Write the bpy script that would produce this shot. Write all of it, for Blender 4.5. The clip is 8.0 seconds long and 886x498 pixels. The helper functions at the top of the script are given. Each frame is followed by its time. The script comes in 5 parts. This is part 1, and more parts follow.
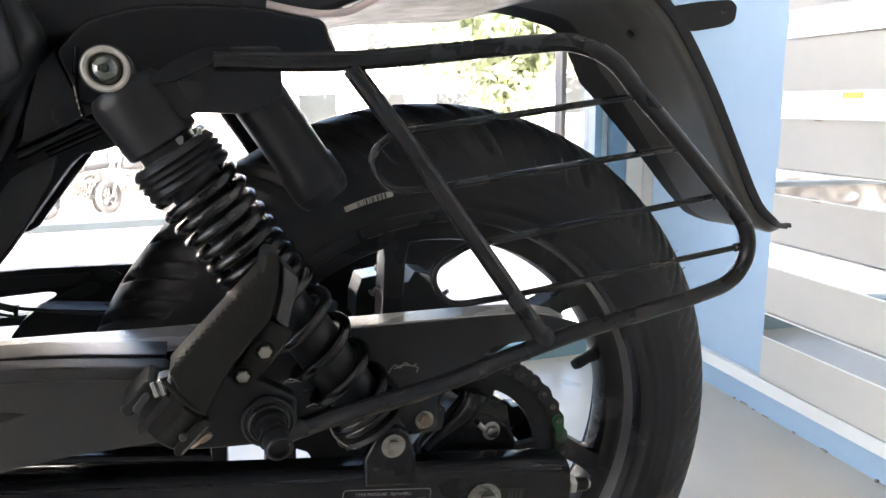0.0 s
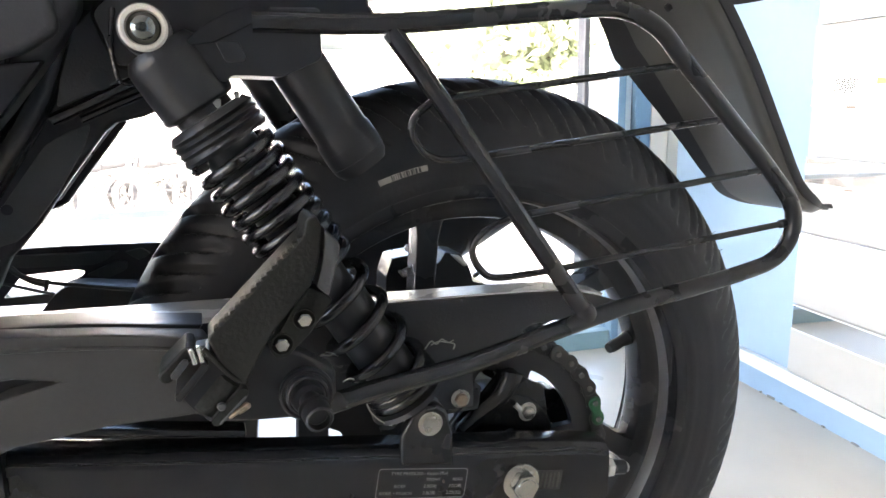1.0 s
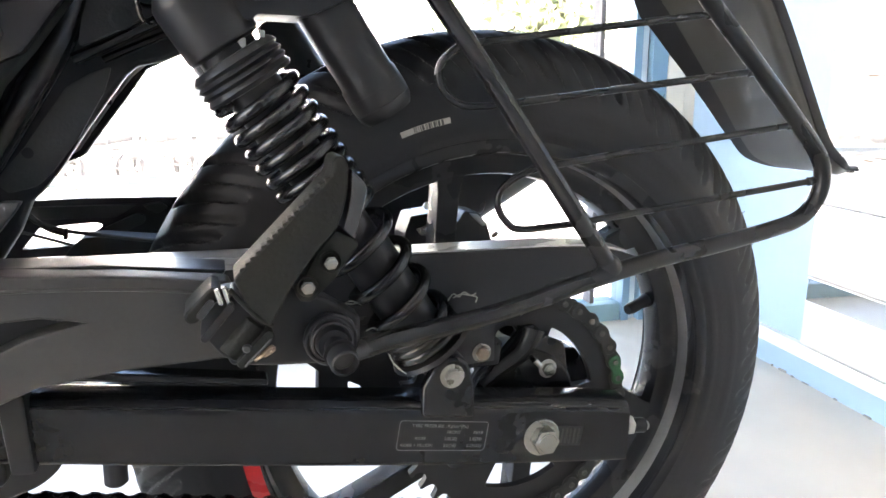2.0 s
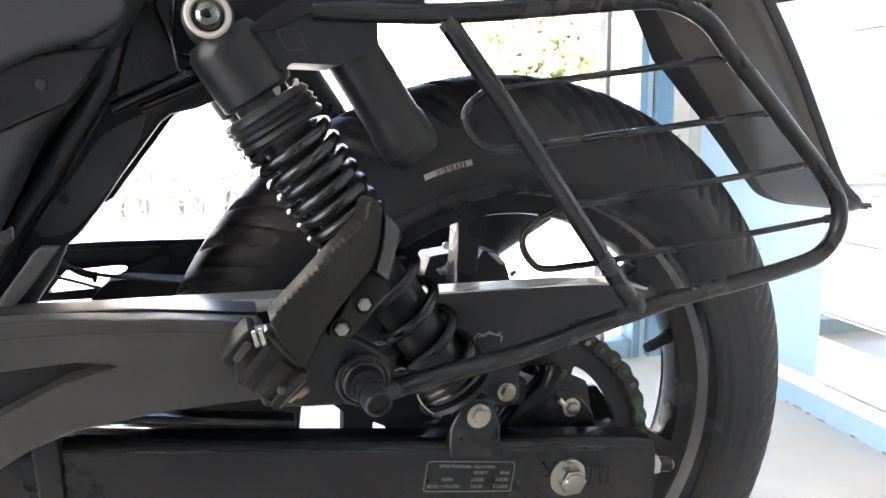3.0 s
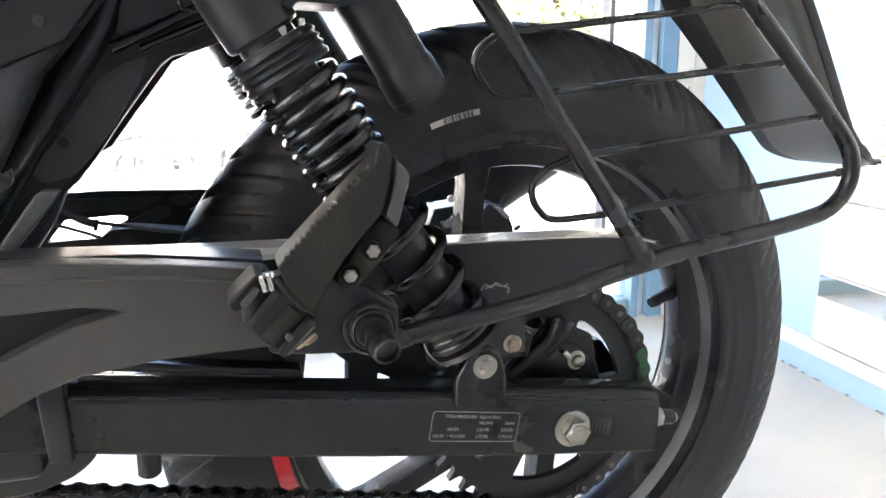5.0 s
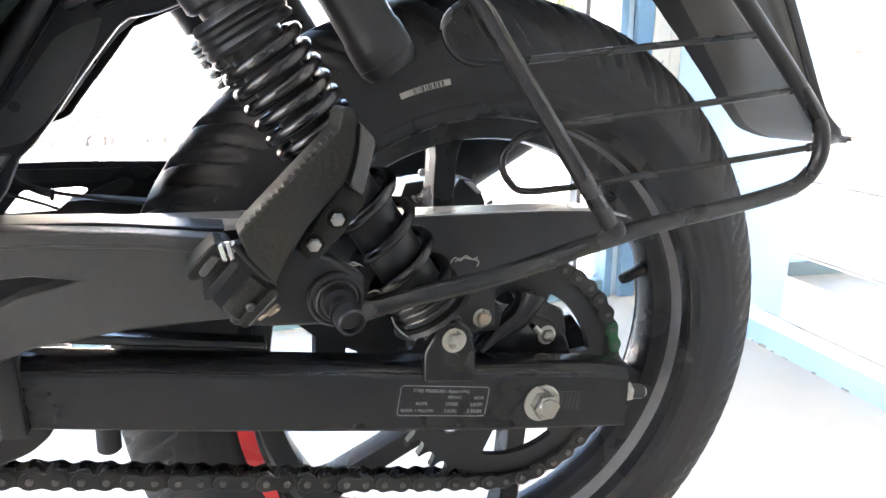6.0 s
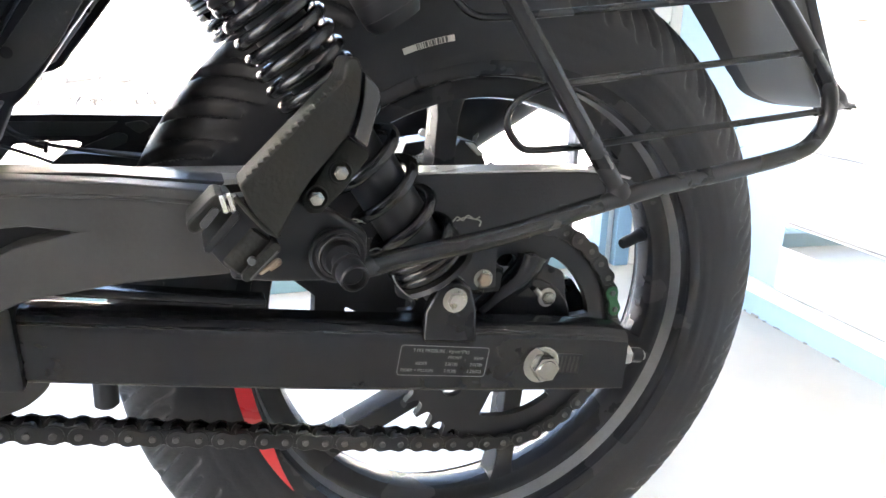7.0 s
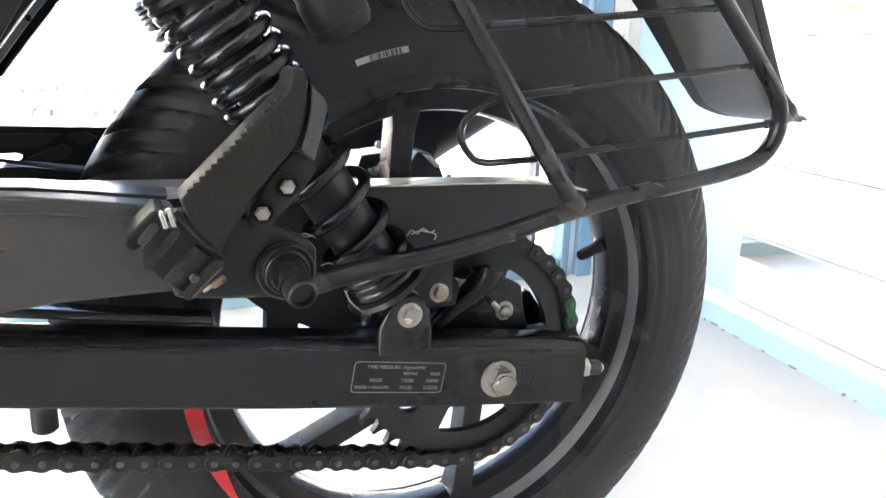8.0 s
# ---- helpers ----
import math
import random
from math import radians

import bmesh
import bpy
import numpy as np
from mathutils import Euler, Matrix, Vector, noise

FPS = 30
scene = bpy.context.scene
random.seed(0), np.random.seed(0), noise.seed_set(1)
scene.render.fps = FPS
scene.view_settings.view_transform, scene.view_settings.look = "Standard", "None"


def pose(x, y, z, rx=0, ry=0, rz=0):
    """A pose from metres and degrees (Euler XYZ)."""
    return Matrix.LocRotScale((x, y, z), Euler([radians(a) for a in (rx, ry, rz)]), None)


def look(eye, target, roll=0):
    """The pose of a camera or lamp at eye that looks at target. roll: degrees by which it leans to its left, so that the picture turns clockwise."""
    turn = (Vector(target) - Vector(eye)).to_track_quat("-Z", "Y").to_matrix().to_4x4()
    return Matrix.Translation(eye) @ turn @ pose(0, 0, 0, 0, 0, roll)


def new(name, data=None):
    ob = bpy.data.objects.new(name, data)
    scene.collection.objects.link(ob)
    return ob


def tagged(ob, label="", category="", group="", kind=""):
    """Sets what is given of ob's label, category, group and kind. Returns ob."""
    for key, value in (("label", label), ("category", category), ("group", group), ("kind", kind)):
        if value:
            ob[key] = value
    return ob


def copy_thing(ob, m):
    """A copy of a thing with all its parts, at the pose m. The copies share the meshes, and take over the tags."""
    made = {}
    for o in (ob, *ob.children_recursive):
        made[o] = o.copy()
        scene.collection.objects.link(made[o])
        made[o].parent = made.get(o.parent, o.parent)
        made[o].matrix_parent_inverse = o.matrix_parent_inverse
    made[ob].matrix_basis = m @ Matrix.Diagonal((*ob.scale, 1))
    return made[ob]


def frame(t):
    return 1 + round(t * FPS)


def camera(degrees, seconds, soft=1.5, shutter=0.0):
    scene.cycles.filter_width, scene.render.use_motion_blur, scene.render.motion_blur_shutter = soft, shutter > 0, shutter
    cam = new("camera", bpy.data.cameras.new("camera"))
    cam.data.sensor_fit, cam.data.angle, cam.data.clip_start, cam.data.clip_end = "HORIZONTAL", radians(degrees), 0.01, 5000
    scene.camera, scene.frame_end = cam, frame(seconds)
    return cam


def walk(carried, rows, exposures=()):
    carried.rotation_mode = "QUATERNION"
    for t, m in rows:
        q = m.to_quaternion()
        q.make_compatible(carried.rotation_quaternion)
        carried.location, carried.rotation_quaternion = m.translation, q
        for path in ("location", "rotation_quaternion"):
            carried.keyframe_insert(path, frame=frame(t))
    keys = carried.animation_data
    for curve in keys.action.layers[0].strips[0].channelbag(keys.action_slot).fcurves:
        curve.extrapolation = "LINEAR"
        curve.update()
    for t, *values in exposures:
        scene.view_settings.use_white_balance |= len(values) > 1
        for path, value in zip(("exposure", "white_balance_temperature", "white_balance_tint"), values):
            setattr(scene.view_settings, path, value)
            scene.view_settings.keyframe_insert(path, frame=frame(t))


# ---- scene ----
cam = camera(64.71, 8.0)
# seconds, place in metres, turn in degrees
ROWS = [
    (0.0, -0.1649, -0.6018, 0.6236, 78.03, 0.94, -16.70),
    (0.5, -0.1723, -0.5958, 0.6163, 77.16, 1.11, -15.68),
    (1.0, -0.1807, -0.5875, 0.6013, 78.08, 1.03, -15.66),
    (1.2, -0.1828, -0.5872, 0.5949, 77.32, 0.72, -15.49),
    (2.3, -0.1973, -0.5800, 0.5797, 76.31, 0.55, -15.01),
    (2.5, -0.2006, -0.5795, 0.5812, 77.35, 0.68, -15.11),
    (3.0, -0.2101, -0.5837, 0.5844, 79.40, 1.04, -14.92),
    (3.5, -0.2217, -0.5884, 0.5868, 79.41, 1.72, -14.07),
    (4.0, -0.2284, -0.5883, 0.5825, 78.36, 1.62, -12.75),
    (4.5, -0.2236, -0.5822, 0.5781, 77.12, 1.13, -13.67),
    (6.0, -0.2096, -0.5715, 0.5647, 74.90, -0.15, -16.95),
    (6.5, -0.2144, -0.5691, 0.5588, 73.70, -0.44, -16.68),
    (7.0, -0.2150, -0.5657, 0.5559, 72.40, -1.13, -17.33),
    (7.5, -0.2145, -0.5612, 0.5541, 72.33, -1.47, -18.29),
    (8.0, -0.2044, -0.5607, 0.5556, 73.37, -1.49, -20.08),
]
walk(cam, [(t, pose(x, y, z, rx, ry, rz)) for t, x, y, z, rx, ry, rz in ROWS],
     exposures=[(0.0, 3.25, 6900, 14.5), (0.5, 3.84, 6900, 14.5), (1.0, 3.93, 6900, 14.5), (1.2, 3.98, 6900, 14.5), (2.3, 4.17, 6900, 14.5), (3.0, 4.17, 6900, 14.5), (4.5, 4.17, 6900, 14.5), (6.0, 4.48, 6900, 14.5), (8.0, 4.42, 6900, 14.5)])

# ---- world, sun ----
world = bpy.data.worlds.new("sky")
scene.world = world
world.use_nodes = True
wn = world.node_tree.nodes
sky = wn.new("ShaderNodeTexSky")
sky.sky_type, sky.sun_disc = "NISHITA", False
sky.air_density, sky.dust_density, sky.ozone_density = 1.0, 3.0, 0.6
sky.sun_elevation, sky.sun_rotation = radians(36), radians(193)
wn["Background"].inputs["Strength"].default_value = 0.15
world.node_tree.links.new(sky.outputs[0], wn["Background"].inputs["Color"])
sun = new("sun", bpy.data.lights.new("sun", "SUN"))
sun.data.energy, sun.data.angle, sun.data.color = 5.0, radians(0.6), (1.0, 0.95, 0.88)
sun.matrix_world = look((-2, -6.5, 7), (0.2, 3.0, 0))

FLOOR = -0.0082       # floor level
AX = 0.305            # height of the wheel axle over the machine's own base plane
BASE = -0.010         # the machine's lowest point, upright


# ---- materials ----
def material(name, colour, rough=0.5, metal=0.0, grain=60.0, vary=0.25, bump=0.1, stain=0.15, coat=0.0, per_object=0.0, spec=0.5):
    """Painted, moulded or metal surface with grain and stains at two scales."""
    m = bpy.data.materials.new(name)
    m.use_nodes = True
    nt = m.node_tree
    b = nt.nodes["Principled BSDF"]
    b.inputs["Metallic"].default_value = metal
    b.inputs["Coat Weight"].default_value = coat
    b.inputs["Coat Roughness"].default_value = 0.12
    b.inputs["Specular IOR Level"].default_value = spec
    tc = nt.nodes.new("ShaderNodeTexCoord")

    def tex(scale, detail):
        n = nt.nodes.new("ShaderNodeTexNoise")
        n.inputs["Scale"].default_value, n.inputs["Detail"].default_value = scale, detail
        nt.links.new(tc.outputs["Object"], n.inputs["Vector"])
        return n

    fine, broad = tex(grain, 6), tex(grain * 0.07 + 1.5, 4)
    mix = nt.nodes.new("ShaderNodeMix")
    mix.data_type = "RGBA"
    dark = [c * (1 - vary) for c in colour]
    light = [min(1, c * (1 + vary * 0.6)) for c in colour]
    mix.inputs["A"].default_value, mix.inputs["B"].default_value = (*dark, 1), (*light, 1)
    amount = nt.nodes.new("ShaderNodeMath")
    amount.operation = "MULTIPLY_ADD"
    nt.links.new(fine.outputs["Fac"], amount.inputs[0])
    amount.inputs[1].default_value = 0.55
    nt.links.new(broad.outputs["Fac"], amount.inputs[2])
    sub = nt.nodes.new("ShaderNodeMath")
    sub.operation = "SUBTRACT"
    nt.links.new(amount.outputs[0], sub.inputs[0])
    sub.inputs[1].default_value = 0.28
    if per_object:
        info = nt.nodes.new("ShaderNodeObjectInfo")
        pm = nt.nodes.new("ShaderNodeMath")
        pm.operation = "MULTIPLY_ADD"
        nt.links.new(info.outputs["Random"], pm.inputs[0])
        pm.inputs[1].default_value = per_object
        nt.links.new(sub.outputs[0], pm.inputs[2])
        sub = pm
    nt.links.new(sub.outputs[0], mix.inputs["Factor"])
    nt.links.new(mix.outputs["Result"], b.inputs["Base Color"])
    rr = nt.nodes.new("ShaderNodeMapRange")
    rr.inputs["From Min"].default_value, rr.inputs["From Max"].default_value = 0.3, 0.7
    rr.inputs["To Min"].default_value, rr.inputs["To Max"].default_value = max(0.02, rough - stain), min(1, rough + stain)
    nt.links.new(broad.outputs["Fac"], rr.inputs["Value"])
    nt.links.new(rr.outputs["Result"], b.inputs["Roughness"])
    if bump:
        bp = nt.nodes.new("ShaderNodeBump")
        bp.inputs["Strength"].default_value, bp.inputs["Distance"].default_value = bump, 0.002
        nt.links.new(fine.outputs["Fac"], bp.inputs["Height"])
        nt.links.new(bp.outputs["Normal"], b.inputs["Normal"])
    return m


RUBBER = material("tyre_rubber", (0.0135, 0.0140, 0.0160), 0.48, grain=220, bump=0.12, stain=0.05, spec=0.28)
BLACK_PAINT = material("black_gloss_paint", (0.0088, 0.0092, 0.0108), 0.20, grain=90, bump=0.0, stain=0.03, coat=0.08, spec=0.26)
BLACK_SATIN = material("black_satin_paint", (0.0115, 0.0119, 0.0136), 0.34, grain=160, bump=0.05, stain=0.08, spec=0.28)
BLACK_PLASTIC = material("black_plastic", (0.0190, 0.0198, 0.0222), 0.44, grain=600, bump=0.12, stain=0.08, spec=0.28)
PANEL_PLASTIC = material("black_panel_plastic", (0.0270, 0.0282, 0.0318), 0.40, grain=600, bump=0.10, stain=0.06, spec=0.32)
GREY_PLASTIC = material("dark_grey_plastic", (0.0580, 0.0580, 0.0540), 0.30, grain=500, vary=0.1, bump=0.03, stain=0.02, spec=0.5)
GREY_SHOE = material("mid_grey_plastic", (0.030, 0.031, 0.032), 0.45, grain=400, bump=0.15, stain=0.1)
# Pale colour stands in for light falling on the far bracket's inner face.
FAR_LIP = material("lit_lip_plastic", (0.34, 0.34, 0.33), 0.4, grain=300, bump=0.05)
GREY_CAST = material("grey_cast_alloy", (0.034, 0.0338, 0.033), 0.50, 0.05, grain=420, bump=0.06, stain=0.08, spec=0.32)
PEG_RUBBER = material("worn_peg_rubber", (0.0112, 0.0114, 0.0096), 0.62, grain=350, vary=0.5, bump=0.25, stain=0.12, spec=0.2)
RIM_PAINT = material("black_rim_lacquer", (0.0125, 0.0129, 0.0148), 0.26, grain=160, bump=0.03, stain=0.05, spec=0.28)
RIM_BAND = material("machined_rim_band", (0.26, 0.265, 0.27), 0.5, 0.5, grain=300, bump=0.05)
# Pale base colour imitates window glare on the black guard's top.
GUARD_SHEEN = material("guard_top_sheen", (0.42, 0.42, 0.42), 0.26, grain=300, bump=0.02, stain=0.05, spec=0.6)
DARK_CHROME = material("dark_plated_steel", (0.16, 0.17, 0.16), 0.14, 1.0, grain=200, vary=0.1, bump=0.03, stain=0.06)
GUARD_ENAMEL = material("black_guard_enamel", (0.0105, 0.0109, 0.0122), 0.27, grain=180, bump=0.008, stain=0.03, spec=0.34)
SPRING = material("black_spring_enamel", (0.0105, 0.0108, 0.0122), 0.19, grain=120, bump=0.02, stain=0.05, coat=0.10, spec=0.34)
ZINC = material("zinc_bolt", (0.28, 0.275, 0.255), 0.24, 0.92, grain=300, bump=0.08, stain=0.12)
WASHER = material("washer_steel", (0.30, 0.295, 0.265), 0.34, 0.85, grain=400, bump=0.08, stain=0.12)
RUSTY = material("dull_brass_bolt", (0.27, 0.215, 0.165), 0.38, 0.85, grain=250, vary=0.5, bump=0.15)
ALLOY = material("bare_alloy", (0.40, 0.395, 0.375), 0.28, 0.88, grain=300, bump=0.05)
CHAIN_DARK = material("oiled_chain_steel", (0.020, 0.020, 0.020), 0.34, 0.6, grain=300, bump=0.15, per_object=0.2)
CHAIN_PIN = material("chain_pin_steel", (0.085, 0.08, 0.078), 0.42, 0.7, grain=300, bump=0.1)
GREEN = material("green_master_link", (0.008, 0.068, 0.024), 0.35, 0.3, grain=300, bump=0.1)
RED = material("red_rim_tape", (0.42, 0.022, 0.028), 0.35, grain=200, vary=0.1, bump=0.02)
WHITE_INK = material("pale_label_ink", (0.17, 0.17, 0.17), 0.5, grain=400, vary=0.1, bump=0)
STICKER = material("pale_sticker_paper", (0.42, 0.40, 0.36), 0.6, grain=300, vary=0.12, bump=0.03)
STICKER_INK = material("sticker_ink", (0.05, 0.05, 0.05), 0.6, grain=300, bump=0)
CLEAR_COVER = material("glossy_lamp_cover", (0.50, 0.42, 0.40), 0.12, grain=80, vary=0.2, bump=0.02, coat=0.6)
BLUE_WALL = material("light_blue_wall_paint", (0.34, 0.48, 0.62), 0.55, grain=40, vary=0.10, bump=0.12, stain=0.1)
BLUE_FRAME = material("blue_frame_paint", (0.17, 0.30, 0.42), 0.4, grain=70, vary=0.12, bump=0.05)
TEAL = material("teal_plinth_paint", (0.20, 0.33, 0.38), 0.5, grain=50, vary=0.15, bump=0.1)
PALE_FRAME = material("pale_frame_paint", (0.62, 0.72, 0.76), 0.4, grain=60, vary=0.08, bump=0.04)
CREAM = material("cream_pillar_paint", (0.70, 0.66, 0.58), 0.55, grain=45, vary=0.10, bump=0.12)
WHITE_BOARD = material("off_white_board", (0.55, 0.535, 0.495), 0.5, grain=35, vary=0.10, bump=0.08, stain=0.1)
WHITE_TRIM = material("white_trim", (0.80, 0.80, 0.78), 0.45, grain=60, vary=0.08, bump=0.06)
CEILING = material("ceiling_paint", (0.55, 0.55, 0.54), 0.8, grain=30, vary=0.08, bump=0.1)
DIM_WALL = material("grey_wall_paint", (0.15, 0.15, 0.155), 0.7, grain=30, vary=0.15, bump=0.1)
MIRROR_STRIP = material("silvered_strip", (0.70, 0.69, 0.67), 0.05, 0.92, grain=30, vary=0.15, bump=0.004, stain=0.02)
FLOORING = material("pale_cement_floor", (0.65, 0.585, 0.485), 0.38, grain=9, vary=0.18, bump=0.05, stain=0.12)
TARMAC = material("street_asphalt", (0.09, 0.09, 0.09), 0.85, grain=12, vary=0.3, bump=0.3)
CONCRETE = material("pale_forecourt_concrete", (0.48, 0.47, 0.45), 0.8, grain=6, vary=0.2, bump=0.2)
FACADE = material("pale_facade_render", (0.80, 0.79, 0.77), 0.8, grain=2.0, vary=0.1, bump=0.2)
WINDOW_DARK = material("dark_window_glass", (0.03, 0.036, 0.04), 0.15, grain=3, vary=0.3, bump=0)
LEAF = material("leaf_green", (0.42, 0.47, 0.33), 0.55, grain=8, vary=0.3, bump=0, per_object=0.3)
_t = LEAF.node_tree
_thin, _mix = _t.nodes.new("ShaderNodeBsdfTranslucent"), _t.nodes.new("ShaderNodeMixShader")     # daylight passes through the thin leaves
_thin.inputs["Color"].default_value, _mix.inputs["Fac"].default_value = (0.62, 0.66, 0.53, 1), 0.5
_t.links.new(_t.nodes["Principled BSDF"].outputs[0], _mix.inputs[1])
_t.links.new(_thin.outputs[0], _mix.inputs[2])
_t.links.new(_mix.outputs[0], _t.nodes["Material Output"].inputs["Surface"])
# Tones lifted to imitate the glare that washes out the far motorcycles.
WASHED_BLACK = material("glare_washed_black", (0.085, 0.085, 0.087), 0.8, grain=20, vary=0.4, bump=0.1)
WASHED_PAINT = material("glare_washed_paint", (0.12, 0.118, 0.122), 0.5, grain=10, vary=0.4, bump=0.05)
CHIPS = material("chipped_grey_plaster", (0.36, 0.34, 0.31), 0.9, grain=200, vary=0.5, bump=0.4)
EDGE_WEAR = material("worn_brown_board_edge", (0.34, 0.24, 0.14), 0.8, grain=120, vary=0.5, bump=0.3)
YELLOW = material("yellow_sticker", (0.75, 0.62, 0.12), 0.5, grain=60, vary=0.1, bump=0)
BARK = material("bark", (0.26, 0.22, 0.17), 0.9, grain=20, vary=0.4, bump=0.5)
GLASS = bpy.data.materials.new("window_glass")
GLASS.use_nodes = True
_g = GLASS.node_tree
_b = _g.nodes["Principled BSDF"]
_b.inputs["Transmission Weight"].default_value, _b.inputs["Roughness"].default_value, _b.inputs["IOR"].default_value = 1.0, 0.0, 1.02


# ---- mesh helpers ----
def weighted_normals(bm, limit):
    """Corner normals weighted by face area, so that broad faces stay flat beside their rounded edges."""
    areas = {f: f.calc_area() for f in bm.faces}
    out = []
    for f in bm.faces:
        for loop in f.loops:
            n = Vector((0, 0, 0))
            for g in loop.vert.link_faces:
                if g.normal.dot(f.normal) > limit - 0.05:
                    n += g.normal * areas[g]
            out.append(tuple(n.normalized()) if n.length > 0 else tuple(f.normal))
    return out


def mesh_of(bm, name, mat, angle=35):
    bmesh.ops.recalc_face_normals(bm, faces=bm.faces[:])
    me = bpy.data.meshes.new(name)
    normals = weighted_normals(bm, math.cos(radians(angle))) if len(bm.faces) < 4000 else None
    bm.to_mesh(me)
    bm.free()
    me.materials.append(mat)
    me.shade_smooth()
    me.set_sharp_from_angle(angle=radians(angle))
    if normals:
        me.normals_split_custom_set(normals)
    return me


def thing(name, at, label, category, group="", kind=""):
    ob = new(name)
    ob.location = at
    ob.empty_display_size = 0.1
    return tagged(ob, label, category, group, kind)


def part(name, bm, mat, parent, label="", angle=35):
    """One mesh under a thing or a part; its coordinates are the world's."""
    ob = new(name, mesh_of(bm, name, mat, angle))
    if parent is not None:
        ob.parent = parent
        up = parent.location.copy()
        if parent.parent is not None:
            up = up + parent.parent.location
        ob.location = -up
    return tagged(ob, label)


def solid(name, bm, mat, label="", category="", group="", kind=""):
    return tagged(part(name, bm, mat, None), label, category, group, kind)


def bevel(bm, width, segments=2, angle=30):
    if width <= 0:
        return bm
    edges = [e for e in bm.edges if len(e.link_faces) == 2 and e.calc_face_angle(0) > radians(angle)]
    bmesh.ops.bevel(bm, geom=edges, offset=width, segments=segments, profile=0.5, affect="EDGES", clamp_overlap=True)
    return bm


def box(x0, x1, y0, y1, z0, z1, b=0.002, seg=2):
    bm = bmesh.new()
    bmesh.ops.create_cube(bm, size=1)
    for v in bm.verts:
        v.co = Vector(((x0 + x1) / 2 + v.co.x * (x1 - x0), (y0 + y1) / 2 + v.co.y * (y1 - y0), (z0 + z1) / 2 + v.co.z * (z1 - z0)))
    return bevel(bm, b, seg)


def prism(outline, y0, y1, b=0.002, seg=2):
    """An outline in x and z, extruded from y0 to y1, with rounded edges."""
    bm = bmesh.new()
    f = bm.faces.new([bm.verts.new((x, y0, z)) for x, z in outline])
    out = bmesh.ops.extrude_face_region(bm, geom=[f])
    for v in out["geom"]:
        if isinstance(v, bmesh.types.BMVert):
            v.co.y = y1
    bmesh.ops.recalc_face_normals(bm, faces=bm.faces[:])
    return bevel(bm, b, seg)


def fillet(pts, r, n=4):
    """The outline with its corners rounded."""
    out = []
    m = len(pts)
    for i in range(m):
        p, q, w = Vector(pts[i - 1]), Vector(pts[i]), Vector(pts[(i + 1) % m])
        u, v = p - q, w - q
        d = min(r, u.length * 0.45, v.length * 0.45)
        a, e = q + u.normalized() * d, q + v.normalized() * d
        for k in range(n + 1):
            t = k / n
            out.append(tuple(a * (1 - t) ** 2 + q * 2 * t * (1 - t) + e * t * t))
    return out


def circle(cx, cz, r, n=24):
    return [(cx + r * math.cos(2 * math.pi * k / n), cz + r * math.sin(2 * math.pi * k / n)) for k in range(n)]


def pierced(outline, holes, y0, y1):
    """A flat plate in x and z with holes through it."""
    bm = bmesh.new()
    edges = []
    for ring in [outline] + holes:
        vs = [bm.verts.new((x, y0, z)) for x, z in ring]
        edges += [bm.edges.new((vs[k], vs[(k + 1) % len(vs)])) for k in range(len(vs))]
    bmesh.ops.triangle_fill(bm, edges=edges, use_beauty=True, use_dissolve=False)
    out = bmesh.ops.extrude_face_region(bm, geom=bm.faces[:])
    for v in out["geom"]:
        if isinstance(v, bmesh.types.BMVert):
            v.co.y = y1
    return bm


def join(*bms):
    first = bms[0]
    for other in bms[1:]:
        me = bpy.data.meshes.new("tmp")
        other.to_mesh(me)
        other.free()
        first.from_mesh(me)
        bpy.data.meshes.remove(me)
    return first


def turn(bm, m):
    bmesh.ops.transform(bm, matrix=m, verts=bm.verts[:])
    return bm


def smooth_path(points, steps=6, closed=False):
    pts = [Vector(p) for p in points]
    n = len(pts)
    out = []
    for i in range(n if closed else n - 1):
        p0 = pts[i - 1] if (closed or i > 0) else pts[0] * 2 - pts[1]
        p1, p2 = pts[i], pts[(i + 1) % n]
        p3 = pts[(i + 2) % n] if (closed or i + 2 < n) else pts[-1] * 2 - pts[-2]
        for k in range(steps):
            t = k / steps
            out.append(0.5 * (2 * p1 + (p2 - p0) * t + (2 * p0 - 5 * p1 + 4 * p2 - p3) * t * t + (3 * p1 - p0 - 3 * p2 + p3) * t ** 3))
    if not closed:
        out.append(pts[-1])
    return out


def tube(path, r, seg=14, cap=True, radii=None, flat=1.0):
    """A round bar along a path of points."""
    bm = bmesh.new()
    pts = [Vector(p) for p in path]
    rings = []
    d0 = (pts[1] - pts[0]).normalized()
    u = d0.orthogonal().normalized()
    for i, p in enumerate(pts):
        d = (pts[min(i + 1, len(pts) - 1)] - pts[max(i - 1, 0)]).normalized()
        u = (u - d * u.dot(d)).normalized()
        w = d.cross(u)
        rr = radii[i] if radii else r
        rings.append([bm.verts.new(p + (u * math.cos(a) + w * math.sin(a) * flat) * rr) for a in (2 * math.pi * k / seg for k in range(seg))])
    for a, b in zip(rings, rings[1:]):
        for k in range(seg):
            bm.faces.new((a[k], a[(k + 1) % seg], b[(k + 1) % seg], b[k]))
    if cap:
        bm.faces.new(rings[0][::-1])
        bm.faces.new(rings[-1])
    return bm


